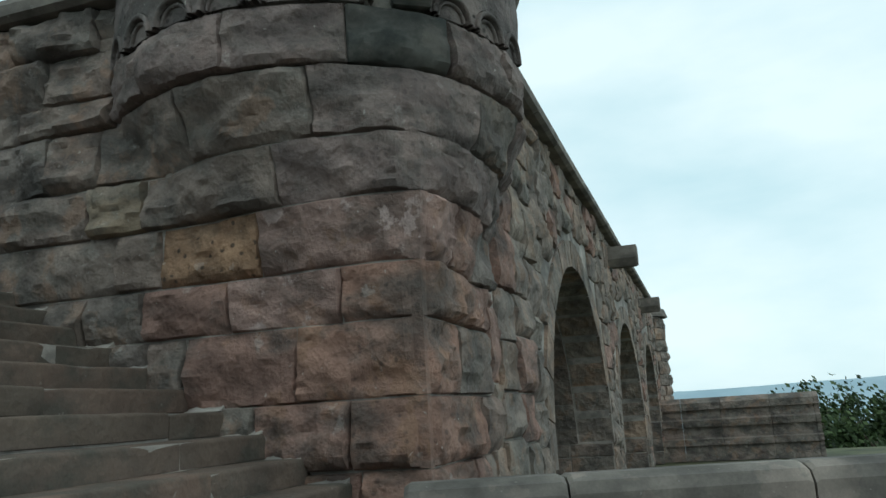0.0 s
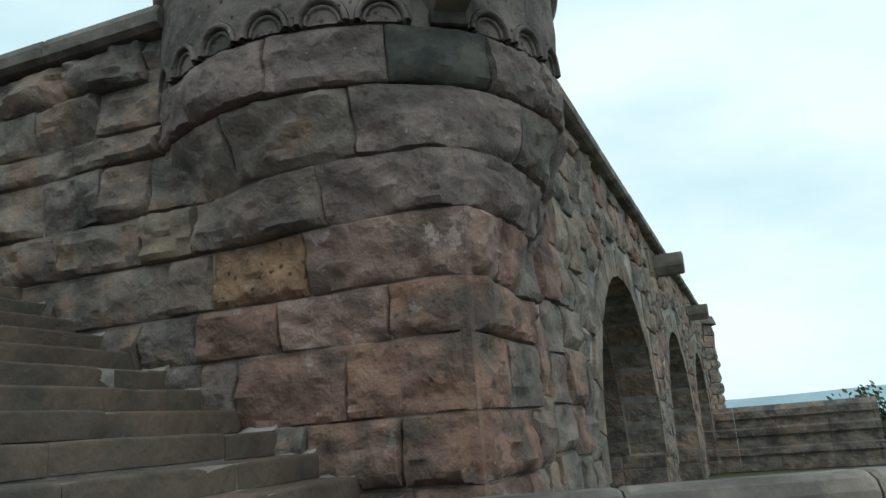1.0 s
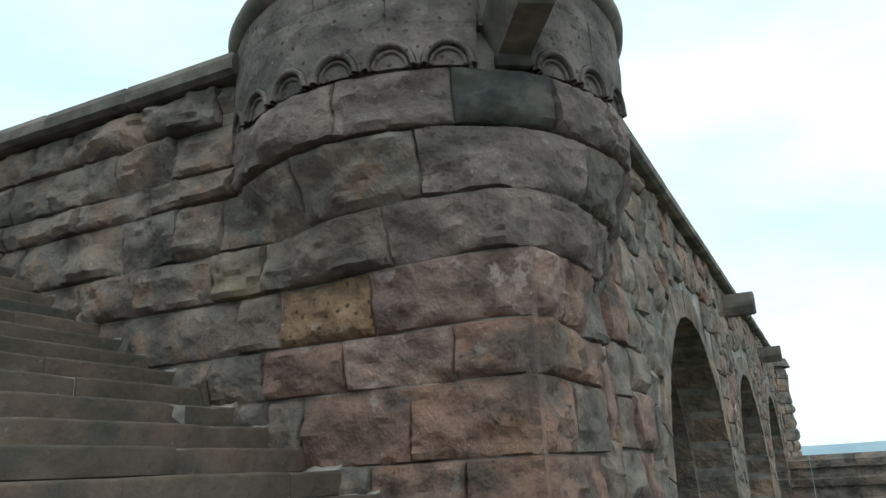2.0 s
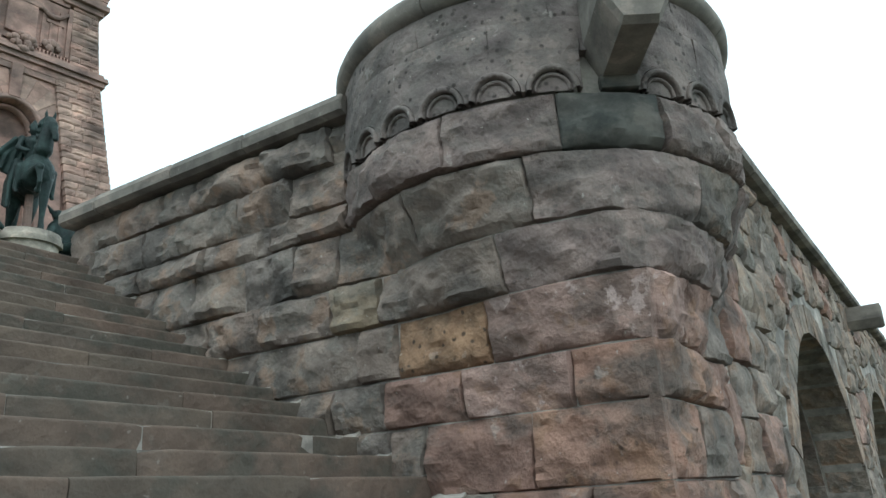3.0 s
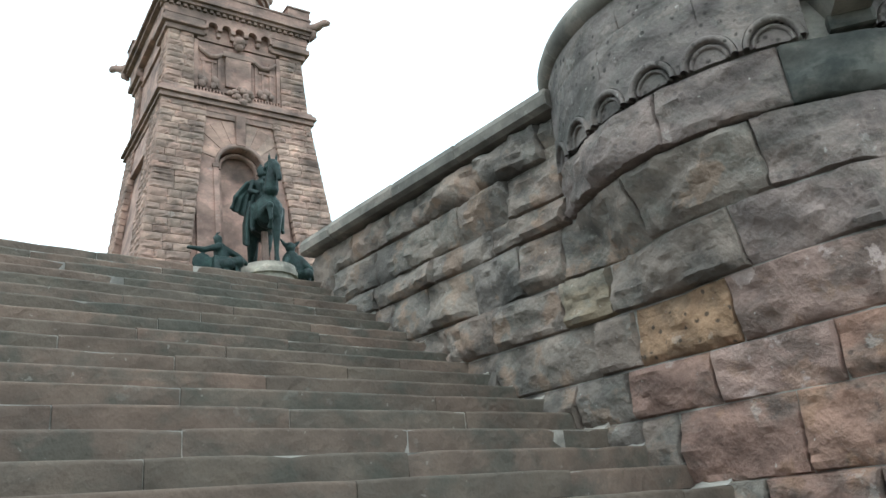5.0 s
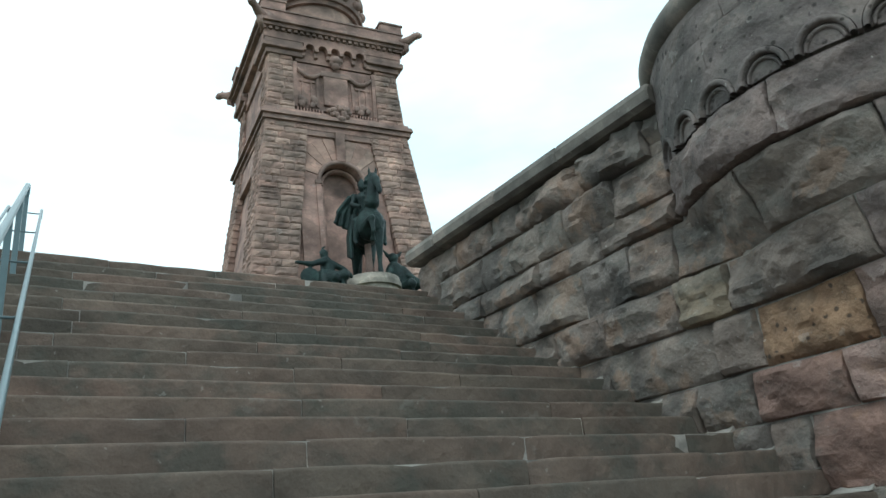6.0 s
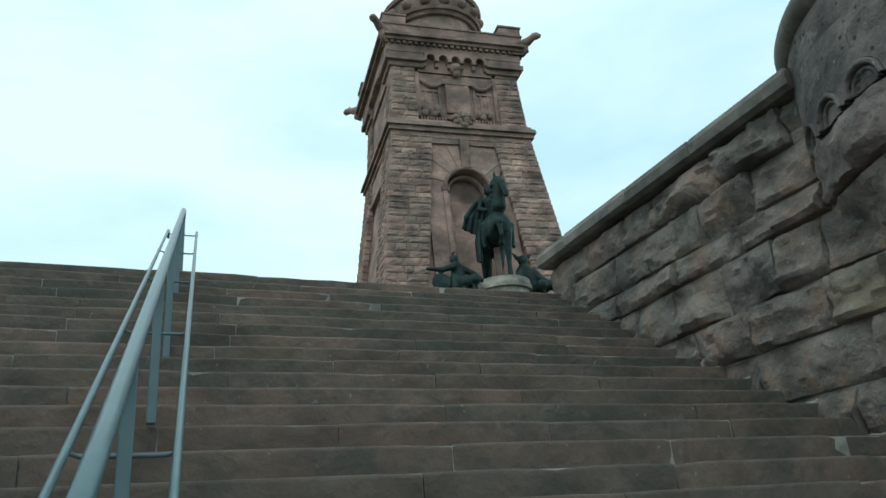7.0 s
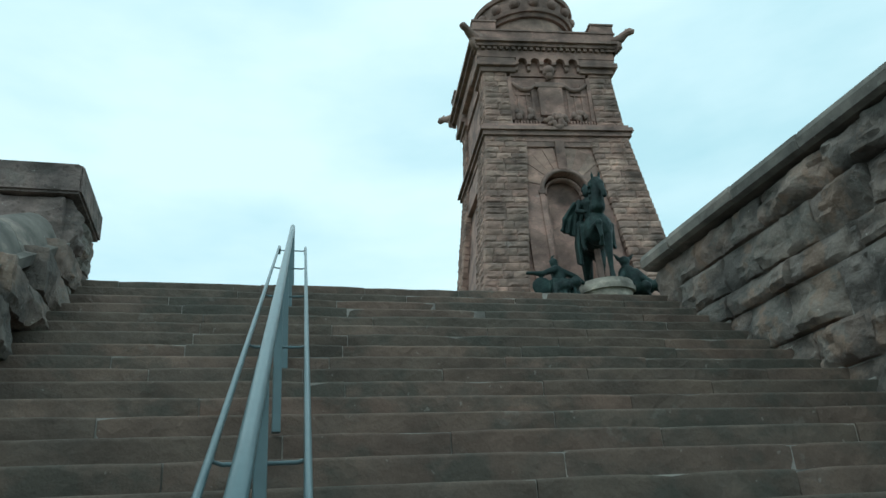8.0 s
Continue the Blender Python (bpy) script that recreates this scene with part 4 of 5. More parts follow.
# sloping half-round coping that climbs beside the steps to the pier
ramp_cap = tagged(empty("flank_coping", (-6.95, 2.6, 2.1)), "smooth grey half-round coping climbing beside the stairs", "coping", kind="structure")
RC = [(0.34, -0.12), (0.36, -0.02), (0.27, 0.0)] + [(0.25 * math.cos(math.pi * i / 10), 0.3 * math.sin(math.pi * i / 10)) for i in range(1, 10)] + [(-0.27, 0.0), (-0.36, -0.02), (-0.34, -0.12)]
for y0, y1 in ((0.6, 1.7), (1.7, 2.8), (2.8, 3.98)):
    verts, faces = [], []
    stops = [y0 + 0.005, y0 + 0.03, y1 - 0.16, y1 - 0.06, y1 - 0.005]
    for q, y in enumerate(stops):
        g = (0.97, 1.0, 1.0, 0.92 if y1 > 3.9 else 1.0, 0.72 if y1 > 3.9 else 0.97)[q]
        for x, z in RC:
            verts.append((-0.02 + x * (g if z > 0 else 1.0), y - 2.6, 0.515 * (y - 2.6) - 0.02 + (z * g if z > 0 else z)))
    m = len(RC)
    for i in range(len(stops) - 1):
        faces += [(i * m + j, i * m + (j + 1) % m, i * m + m + (j + 1) % m, i * m + m + j) for j in range(m)]
    faces += [tuple(range(m - 1, -1, -1)), tuple((len(stops) - 1) * m + j for j in range(m))]
    ob = mesh_ob("coping_stone", verts, faces, M_COPING, ramp_cap)
    ob.data.shade_smooth()
    ob.data.set_sharp_from_angle(angle=radians(40))

# ---- handrail ----
rail = tagged(empty("handrail", (-4.9, 0, 0.0)), "blue-grey painted steel handrail with three tubes", "handrail")


def rail_at(y, side=0.0, up=0.0):
    return Vector((-4.417 - 0.0803 * (5.18 - y) + side, y, 3.624 - 0.553 * (5.18 - y) + up - (0.266 if side else 0)))


def curved_end(side):
    p = [rail_at(y, side) for y in (-2.75, -1.5, 0.0, 1.5, 3.0, 5.03)]
    e = rail_at(5.18, side)
    return p + [e + Vector((0, 0.02, -0.02)), e + Vector((0, 0.05, -0.1))]


part("top_tube", tube(bmesh.new(), curved_end(0.0), 0.026, 16), M_RAIL, rail, "thick steel top tube", smooth=True)
for sd in (-0.153, 0.153):
    part("side_tube", tube(bmesh.new(), curved_end(sd), 0.0135, 12), M_RAIL, rail, "thin lower steel tube", smooth=True)
for y in (-2.31, -0.85, 0.61, 2.09, 3.55, 5.0):
    p = rail_at(y)
    k = math.floor(y / 0.305) if y < 1.83 else 6 + math.floor((y - 1.83) / 0.275)
    foot = step_z(min(15, k))
    post = part("post", box((p.x - 0.022, y - 0.03, foot), (p.x + 0.022, y + 0.03, p.z), 0.005), M_RAIL, rail)
    lowz = p.z - 0.266 - 0.045
    bm = tube(bmesh.new(), [(p.x - 0.153, y, lowz + 0.04), (p.x - 0.15, y, lowz + 0.01), (p.x - 0.12, y, lowz), (p.x + 0.12, y, lowz), (p.x + 0.15, y, lowz + 0.01), (p.x + 0.153, y, lowz + 0.04)], 0.0075, 8)
    part("bracket", bm, M_RAIL, post, smooth=True)
settle(rail)

# ---- tower ----
TX, TY, TZ = 22.35, 57.2, 13.2
tower = tagged(empty("tower", (TX, TY, TZ + 0.3)), "tapering square tower of red rusticated sandstone with corbelled crown", "tower", kind="structure")
tower.rotation_euler = (0, 0, radians(-6.8))


def hw(z):
    """Half width of the tower's rusticated face at a height above sea of the scene."""
    return 8.25 - 0.117 * (z - 19.5) if z < 35 else 6.44 - 0.06 * (z - 35)


def frustum(z0, z1, a0, a1):
    bm = bmesh.new()
    lo = [bm.verts.new((x * a0, y * a0, z0 - TZ)) for x, y in ((-1, -1), (1, -1), (1, 1), (-1, 1))]
    hi = [bm.verts.new((x * a1, y * a1, z1 - TZ)) for x, y in ((-1, -1), (1, -1), (1, 1), (-1, 1))]
    bm.faces.new(lo[::-1])
    bm.faces.new(hi)
    for i in range(4):
        bm.faces.new((lo[i], lo[(i + 1) % 4], hi[(i + 1) % 4], hi[i]))
    return bm


part("shaft", frustum(13.2, 35.0, hw(13.2) - 2.2, hw(35.0) - 2.0), M_TOWER_ASHLAR, tower, "smooth dressed sandstone shaft behind the piers")
part("upper_shaft", frustum(35.0, 44.0, hw(35.0) - 0.6, hw(44.0) - 0.6), M_TOWER_ASHLAR, tower, "smooth dressed sandstone shaft behind the piers")

# unit stones for the rustication, shared by all
UNITS = []
for q in range(7):
    random.seed(100 + q)

    def unit(s, z, out):
        return Vector((s, -out, z))
    seedv = Vector((q * 7.3, 1.1, 2.2))
    verts, faces = [], []
    N, MM = 5, 4
    for j in range(MM + 1):
        for i in range(N + 1):
            u, v = i / N, j / MM
            inner = 0 < i < N and 0 < j < MM
            d = (0.16 + 0.24 * noise.noise(Vector((u * 2.6, v * 2.1, 0)) + seedv) + 0.12 * noise.noise(Vector((u * 7, v * 6, 3)) + seedv)) if inner else 0.02
            uu, vv = (0.5 + (u - 0.5) * (0.98 if not inner else 1.12), 0.5 + (v - 0.5) * (0.95 if not inner else 1.2))
            verts.append((uu - 0.5, -d, vv - 0.5))
    for j in range(MM):
        for i in range(N):
            faces.append((j * 6 + i, j * 6 + i + 1, j * 6 + i + 7, j * 6 + i + 6))
    n0 = len(verts)
    rim = [0, 1, 2, 3, 4, 5, 11, 17, 23, 29, 28, 27, 26, 25, 24, 18, 12, 6]
    for r in rim:
        x, y, zz = verts[r]
        verts.append((x, 0.8, zz))
    for a in range(len(rim)):
        b = (a + 1) % len(rim)
        faces.append((rim[b], rim[a], n0 + a, n0 + b))
    me = bpy.data.meshes.new("rusticated_stone")
    me.from_pydata(verts, [], faces)
    me.materials.append(M_TOWER)
    UNITS.append(me)

trng = random.Random(77)
far_v, far_f = [], []


def rust(face, x0, x1, z0, z1):
    """One rusticated stone on a face of the tower (0 front, 3 left side)."""
    zc = (z0 + z1) / 2
    m = Matrix.Rotation(radians(-90) if face == 3 else 0.0, 4, "Z")
    place = m @ Matrix.Translation(((x0 + x1) / 2, -hw(zc) + 0.0, zc - TZ)) @ Matrix.Rotation(-0.117 if zc < 35 else -0.06, 4, "X")
    place = place @ Matrix.Diagonal((x1 - x0, 0.55, z1 - z0, 1))
    if face == 0:
        ob = new("stone", trng.choice(UNITS))
        ob.parent = tower
        ob.matrix_basis = place
    else:
        me = trng.choice(UNITS)
        n0 = len(far_v)
        far_v.extend(place @ v.co for v in me.vertices)
        far_f.extend(tuple(n0 + i for i in p.vertices) for p in me.polygons)


PIER = 3.75
for face in (0, 3):
    z = 17.0 if face == 0 else 16.0
    while z < 41.0:
        h = trng.uniform(0.52, 0.74)
        if z < 34.3:
            h = min(h, 34.3 - z)
            if h < 0.2:
                z = 35.4
                continue
            spans = ((-hw(z), -hw(z) + PIER), (hw(z) - PIER, hw(z)))
        else:
            spans = ((-hw(z), -3.9), (3.9, hw(z)))
        for a, b in spans:
            x = a
            while x < b - 0.05:
                e = x + trng.uniform(0.75, 1.9)
                if b - e < 0.6:
                    e = b
                if z + h > 17.2:
                    rust(face, x, e, z, z + h)
                x = e
        z += h
tagged(mesh_ob("flank_stones", far_v, far_f, M_TOWER, tower), "rusticated stones of the tower's flank", kind="stuff")


def ring(z0, z1, over, mat, label="", name="string_course"):
    a = hw(z0)
    return part(name, frustum(z0, z1, a + over, hw(z1) + over * 0.92), mat, tower, label)


ring(34.3, 34.75, 0.3, M_TOWER_DARK)
ring(34.75, 35.15, 0.55, M_TOWER_DARK)
ring(33.75, 34.3, 0.02, M_TOWER_ASHLAR, name="lintel_band")
ring(35.15, 35.5, 0.3, M_TOWER_ASHLAR)

# front panel with the round niche
def face_pt(x, z, back):
    return Vector((x, -hw(z) + back, z - TZ))


NR, NZ = 1.95, 28.75
verts, faces = [], []
xs = sorted({-3.85, -3.0, -2.5, 2.5, 3.0, 3.85, *[NR * math.cos(math.pi * i / 20) for i in range(21)]})
for x in xs:
    lo = NZ + math.sqrt(max(0.0, NR * NR - x * x))
    verts += [face_pt(x, lo, 0.35), face_pt(x, 33.75, 0.35), face_pt(x, 33.75, 2.4), face_pt(x, lo, 2.4)]
for i in range(len(xs) - 1):
    for j in range(4):
        a, b = i * 4 + j, i * 4 + (j + 1) % 4
        faces.append((a, b, b + 4, a + 4))
for sgn in (-1, 1):
    n0 = len(verts)
    for x, back in ((sgn * NR, 0.35), (sgn * 3.85, 0.35), (sgn * 3.85, 2.4), (sgn * NR, 2.4)):
        verts += [face_pt(x, 16.0, back), face_pt(x, NZ, back)]
    for j in range(4):
        a, b = n0 + 2 * j, n0 + (2 * j + 2) % 8
        faces.append((a, b, b + 1, a + 1))
panel = mesh_ob("niche_panel", verts, faces, M_TOWER_ASHLAR, tower, "dressed sandstone panel with a deep round-headed niche")
for r0, r1, out, mm in ((2.28, 1.95, -0.1, M_TOWER_DARK), (1.75, 1.55, 0.75, M_TOWER_ASHLAR)):
    verts, faces = [], []
    path = [(math.cos(math.pi * i / 24), math.sin(math.pi * i / 24)) for i in range(25)]
    for c, s in path:
        for r, b in ((r0, out + 0.5), (r0, out + 0.3), (r1, out + 0.3), (r1, out + 0.9)):
            verts.append(face_pt(r * c, NZ + r * s, b))
    for i in range(24):
        for j in range(3):
            faces.append((i * 4 + j, i * 4 + j + 1, i * 4 + j + 5, i * 4 + j + 4))
    mesh_ob("niche_arch", verts, faces, mm, tower, smooth=True)
for i in range(11):
    t0, t1 = math.pi * (0.08 + 0.84 * i / 11), math.pi * (0.08 + 0.84 * (i + 1) / 11) - 0.012
    verts = []
    out = 0.31 if i % 2 else 0.27
    for t, r in ((t0, 2.3), (t1, 2.3), (t1, None), (t0, None)):
        c, s = math.cos(t), math.sin(t)
        rr = r or min(3.8 / max(abs(c), 1e-3), (33.4 - NZ) / max(s, 1e-3), 4.6)
        verts.append(face_pt(rr * c, NZ + rr * s, out))
    verts += [v + Vector((0, 0.15, 0)) for v in verts]
    mesh_ob("arch_stone", verts, [(0, 1, 2, 3), (0, 4, 5, 1), (1, 5, 6, 2), (2, 6, 7, 3), (3, 7, 4, 0)], M_TOWER, tower)
part("key_strip", box((-0.42, -hw(32.5) - 0.05, 30.9 - TZ), (0.42, -hw(32.5) + 0.6, 33.8 - TZ), 0.05), M_TOWER_ASHLAR, tower)
for sx in (-1, 1):
    part("panel_head", box((sx * 2.1 - 1.75, -hw(33.2) + 0.1, 33.25 - TZ), (sx * 2.1 + 1.75, -hw(33.2) + 0.6, 33.8 - TZ), 0.04), M_TOWER_DARK, tower)
    for xx, w in ((NR + 0.25, 0.3),):
        part("impost", box((sx * xx - w, -hw(28.6) + 0.12, 28.4 - TZ), (sx * xx + w, -hw(28.6) + 0.9, 28.75 - TZ), 0.04), M_TOWER_DARK, tower)
# panel sides for the left flank, a tall blind recess
def slab(name, face, x0, x1, z0, z1, out, depth, mat, label=""):
    """A slab that follows the tower's batter."""
    turn = Matrix.Rotation(radians(-90 * (face == 3)), 4, "Z")
    verts = [turn @ Vector((x, -hw(z) + o, z - TZ)) for z in (z0, z1) for x, o in ((x0, -out), (x1, -out), (x1, depth), (x0, depth))]
    return mesh_ob(name, verts, [(0, 1, 5, 4), (1, 2, 6, 5), (2, 3, 7, 6), (3, 0, 4, 7), (4, 5, 6, 7), (3, 2, 1, 0)], mat, tower, label)


for face in (0, 3):
    turn = Matrix.Rotation(radians(-90 * (face == 3)), 4, "Z")
    for sx in (-1, 1):
        verts = [turn @ Vector((sx * (hw(z) - i), -hw(z) + o, z - TZ)) for z in (13.2, 34.3) for i, o in ((0.12, 0.12), (PIER - 0.08, 0.12), (PIER - 0.08, 1.6), (0.12, 1.6))]
        mesh_ob("pier_core", verts, [(0, 1, 5, 4), (1, 2, 6, 5), (2, 3, 7, 6), (3, 0, 4, 7), (4, 5, 6, 7), (3, 2, 1, 0)], M_TOWER_ASHLAR, tower)
    slab("corbel_back", face, -3.6, 3.6, 41.0, 43.3, 0.02, 0.9, M_TOWER_ASHLAR)
slab("flank_panel", 3, -3.9, 3.9, 16, 31.0, -0.55, 1.4, M_TOWER_ASHLAR)
slab("flank_lintel", 3, -3.9, 3.9, 31.0, 33.7, -0.1, 1.4, M_TOWER_ASHLAR)
slab("flank_relief", 3, -4.0, 4.0, 35.5, 41.2, -0.2, 1.4, M_TOWER_ASHLAR)
for sx in (-1, 1):
    a, b = sorted((sx * (NR + 0.03), sx * (NR + 0.47)))
    slab("niche_pilaster", 0, a, b, 16, 28.4, -0.22, 0.9, M_TOWER_ASHLAR)
    a, b = sorted((sx * (NR + 0.02), sx * 6.0))
    slab("panel_back", 0, a, b, 14.0, 33.7, -0.7, 2.3, M_TOWER_ASHLAR)
    a, b = sorted((sx * 1.51, sx * 1.79))
    slab("inner_pilaster", 0, a, b, 16, 28.6, -1.1, 1.9, M_TOWER_ASHLAR)

# lettering zone: unreadable raised letters as bars
for a, b in ((-3.7, -1.2), (1.2, 3.7)):
    x = a
    while x < b:
        w = trng.uniform(0.12, 0.2)
        part("letter_bar", box((x, -hw(35.8) - 0.02, 35.58 - TZ), (x + w * 0.7, -hw(35.8) + 0.2, 36.02 - TZ)), M_TOWER_ASHLAR, tower)
        x += w + 0.12
# relief panel
part("relief_ground", box((-3.9, -hw(38.5) + 0.25, 36.2 - TZ), (3.9, -hw(38.5) + 0.9, 40.9 - TZ)), M_TOWER_ASHLAR, tower)
rel = part("relief_tablet", box((-1.15, -hw(38.4) - 0.05, 36.7 - TZ), (1.15, -hw(38.4) + 0.5, 40.1 - TZ), 0.08), M_TOWER_ASHLAR, tower, "carved tablet with crown and garlands")
part("tablet_head", box((-1.45, -hw(39.8) - 0.2, 39.7 - TZ), (1.45, -hw(39.8) + 0.4, 40.25 - TZ), 0.1), M_TOWER_DARK, tower)
for sx in (-1, 1):
    pts = [(sx * (1.2 + 2.3 * t), -hw(40) - 0.05, 40.2 - 1.9 * t * (1 - t) * 1.6 - TZ) for t in [i / 10 for i in range(11)]]
    part("garland", tube(bmesh.new(), pts, [0.12 + 0.1 * math.sin(math.pi * i / 10) for i in range(11)], 8), M_TOWER_DARK, tower, smooth=True)
    for x0, x1, z0, z1, o in ((3.55, 3.9, 36.2, 40.9, 0.05), (2.9, 3.15, 36.4, 40.2, 0.15), (1.55, 1.8, 36.4, 39.9, 0.12), (2.2, 2.35, 36.6, 38.9, 0.12), (1.9, 3.3, 38.9, 39.15, 0.12)):
        lo, hi = sorted((sx * x0, sx * x1))
        part("relief_bar", box((lo, -hw(38.5) + o, z0 - TZ), (hi, -hw(38.5) + 0.5, z1 - TZ), 0.03), M_TOWER_ASHLAR, tower)
    for q in range(9):
        x = sx * (1.4 + 2.0 * trng.random())
        z = 36.35 + trng.random() * 0.9
        bm = bmesh.new()
        bmesh.ops.create_icosphere(bm, subdivisions=1, radius=trng.uniform(0.16, 0.36), matrix=Matrix.Translation((x, -hw(z) + 0.1, z - TZ)) @ Matrix.Diagonal((1, 0.6, 1.3, 1)))
        part("relief_trophy", bm, M_TOWER_DARK, tower, smooth=True)
bm = bmesh.new()
for q in range(22):
    a = q * 2 * math.pi / 22
    bmesh.ops.create_icosphere(bm, subdivisions=1, radius=trng.uniform(0.22, 0.42), matrix=Matrix.Translation((1.05 * math.cos(a) * trng.uniform(0.4, 1), -hw(35.6) - 0.45, 35.75 + 0.75 * math.sin(a) * trng.uniform(0.4, 1) - TZ)))
part("wreath", bm, M_TOWER_DARK, tower, "carved stone wreath over the cornice", smooth=True)
bm = bmesh.new()
for x, z, r in ((0, 41.4, 0.55), (0, 40.85, 0.4), (-0.25, 41.1, 0.3), (0.25, 41.1, 0.3)):
    bmesh.ops.create_icosphere(bm, subdivisions=2, radius=r, matrix=Matrix.Translation((x, -hw(41) - 0.35, z - TZ)))
part("boss", bm, M_TOWER_DARK, tower, "carved boss between the corbels", smooth=True)

# crown: corner blocks, corbel arches, dentils, cornice, parapet
for sx in (-1, 1):
    for sy in (-1, 1):
        for z0, z1, o, inn in ((41.3, 41.8, 0.35, 3.0), (41.8, 42.3, 0.7, 3.0), (42.3, 42.75, 0.5, 3.0)):
            a = hw(42)
            lo = (min(sx * (a + o), sx * (a - inn)), min(sy * (a + o), sy * (a - inn)), z0 - TZ)
            hi = (max(sx * (a + o), sx * (a - inn)), max(sy * (a + o), sy * (a - inn)), z1 - TZ)
            part("corner_corbel", box(lo, hi, 0.06), M_TOWER_DARK, tower)
for face in range(4):
    turn = Matrix.Rotation(radians(-90 * face), 4, "Z")
    if face in (1, 2):
        continue
    for i in range(5):
        c = (i - 2) * 1.2
        N = 10
        verts, faces = [], []
        for j in range(N + 1):
            t = math.pi * j / N
            x, zz = 0.42 * math.cos(t), 42.25 + 0.42 * math.sin(t)
            ox = 0.6 * max(-1, min(1, math.cos(t) * 1.6))
            for px, pz, o in ((x, zz, 0.62), (ox, 43.1 if 0 < j < N else 42.25, 0.62), (x, zz, -0.3)):
                verts.append(turn @ Vector((c + px, -hw(42) - o, pz - TZ)))
        for j in range(N):
            faces += [(3 * j, 3 * j + 1, 3 * j + 4, 3 * j + 3), (3 * j, 3 * j + 3, 3 * j + 5, 3 * j + 2)]
        mesh_ob("corbel_arch", verts, faces, M_TOWER_ASHLAR, tower)
    for i in range(6):
        c = (i - 2.5) * 1.2
        bm = bmesh.new()
        add_box(bm, (c - 0.2, -hw(42) - 0.66, 41.95 - TZ), (c + 0.2, -hw(42) + 0.3, 42.28 - TZ), 0.04)
        add_box(bm, (c - 0.17, -hw(42) - 0.4, 41.45 - TZ), (c + 0.17, -hw(42) + 0.3, 41.95 - TZ), 0.08)
        bmesh.ops.transform(bm, matrix=turn, verts=bm.verts)
        part("corbel", bm, M_TOWER_DARK, tower)
    for i in range(24):
        c = -6.6 + i * 13.2 / 23
        bm = box((c - 0.16, -hw(43) - 0.85, 43.5 - TZ), (c + 0.16, -hw(43) + 0.2, 43.78 - TZ))
        bmesh.ops.transform(bm, matrix=turn, verts=bm.verts)
        part("dentil", bm, M_TOWER_DARK, tower)
for z0, z1, o, mm in ((42.75, 43.5, 0.6, M_TOWER_ASHLAR), (43.5, 43.78, 0.6, M_TOWER_DARK), (43.78, 44.1, 1.0, M_TOWER_DARK), (44.1, 44.4, 1.3, M_TOWER_DARK), (44.4, 45.5, 0.85, M_TOWER_ASHLAR), (45.5, 45.65, 0.95, M_TOWER_DARK)):
    part("cornice" if mm is M_TOWER_DARK else "crown_band", frustum(z0, z1, hw(43) + o, hw(43) + o), mm, tower)
for sx in (-1, 1):
    for sy in (-1, 1):
        a = hw(43) + 0.85
        lo = (min(sx * a, sx * (a - 2.2)), min(sy * a, sy * (a - 2.2)), 45.6 - TZ)
        hi = (max(sx * a, sx * (a - 2.2)), max(sy * a, sy * (a - 2.2)), 46.5 - TZ)
        merlon = part("merlon", box(lo, hi, 0.05), M_TOWER_ASHLAR, tower)
        part("merlon_cap", box((lo[0] - 0.1, lo[1] - 0.1, 46.5 - TZ), (hi[0] + 0.1, hi[1] + 0.1, 46.7 - TZ), 0.04), M_TOWER_DARK, merlon)
        d = Vector((sx, sy, 0)).normalized()
        s0 = Vector((sx * (a - 0.1), sy * (a - 0.1), 44.6 - TZ))
        bm = tube(bmesh.new(), [s0, s0 + d * 0.8 + Vector((0, 0, 0.15)), s0 + d * 1.35 + Vector((0, 0, 0.4)), s0 + d * 1.8 + Vector((0, 0, 0.42)), s0 + d * 2.1 + Vector((0, 0, 0.25))], [0.5, 0.42, 0.33, 0.36, 0.2], 8)
        tube(bm, [s0 + d * 1.5 + Vector((0, 0, 0.6)), s0 + d * 1.35 + Vector((0, 0, 0.95))], [0.14, 0.04], 6)
        tube(bm, [s0 + d * 0.4, s0 + d * 0.5 + Vector((0, 0, -0.8)), s0 + Vector((0, 0, -1.2))], [0.35, 0.3, 0.2], 6)
        part("gargoyle", bm, M_TOWER_DARK, tower, "carved stone gargoyle", smooth=True)
bm = bmesh.new()
bmesh.ops.create_cone(bm, cap_ends=True, segments=40, radius1=4.5, radius2=4.3, depth=5.2, matrix=Matrix.Translation((0, 0, 48.0 - TZ)))
part("drum", bm, M_TOWER, tower, "round upper drum of coursed sandstone")
for z0, r, hgt in ((49.2, 4.7, 0.4), (49.6, 5.05, 0.35), (49.95, 4.85, 1.6), (51.5, 5.2, 0.4), (46.0, 4.75, 0.35)):
    bm = bmesh.new()
    bmesh.ops.create_cone(bm, cap_ends=True, segments=40, radius1=r, radius2=r * 1.02, depth=hgt, matrix=Matrix.Translation((0, 0, z0 + hgt / 2 - TZ)))
    part("drum_moulding", bm, M_TOWER_DARK, tower)
for i in range(16):
    a = 2 * math.pi * i / 16
    bm = bmesh.new()
    bmesh.ops.create_icosphere(bm, subdivisions=2, radius=0.55, matrix=Matrix.Translation((4.95 * math.cos(a), 4.95 * math.sin(a), 50.7 - TZ)))
    part("drum_boss", bm, M_TOWER_DARK, tower, smooth=True)

# ---- bronze group in front of the tower ----
def blob(bm, at, r, squash=(1, 1, 1), turn=(0, 0, 0)):
    m = Matrix.Translation(at) @ Euler([radians(a) for a in turn]).to_matrix().to_4x4() @ Matrix.Diagonal((*squash, 1))
    bmesh.ops.create_icosphere(bm, subdivisions=2, radius=r, matrix=m)


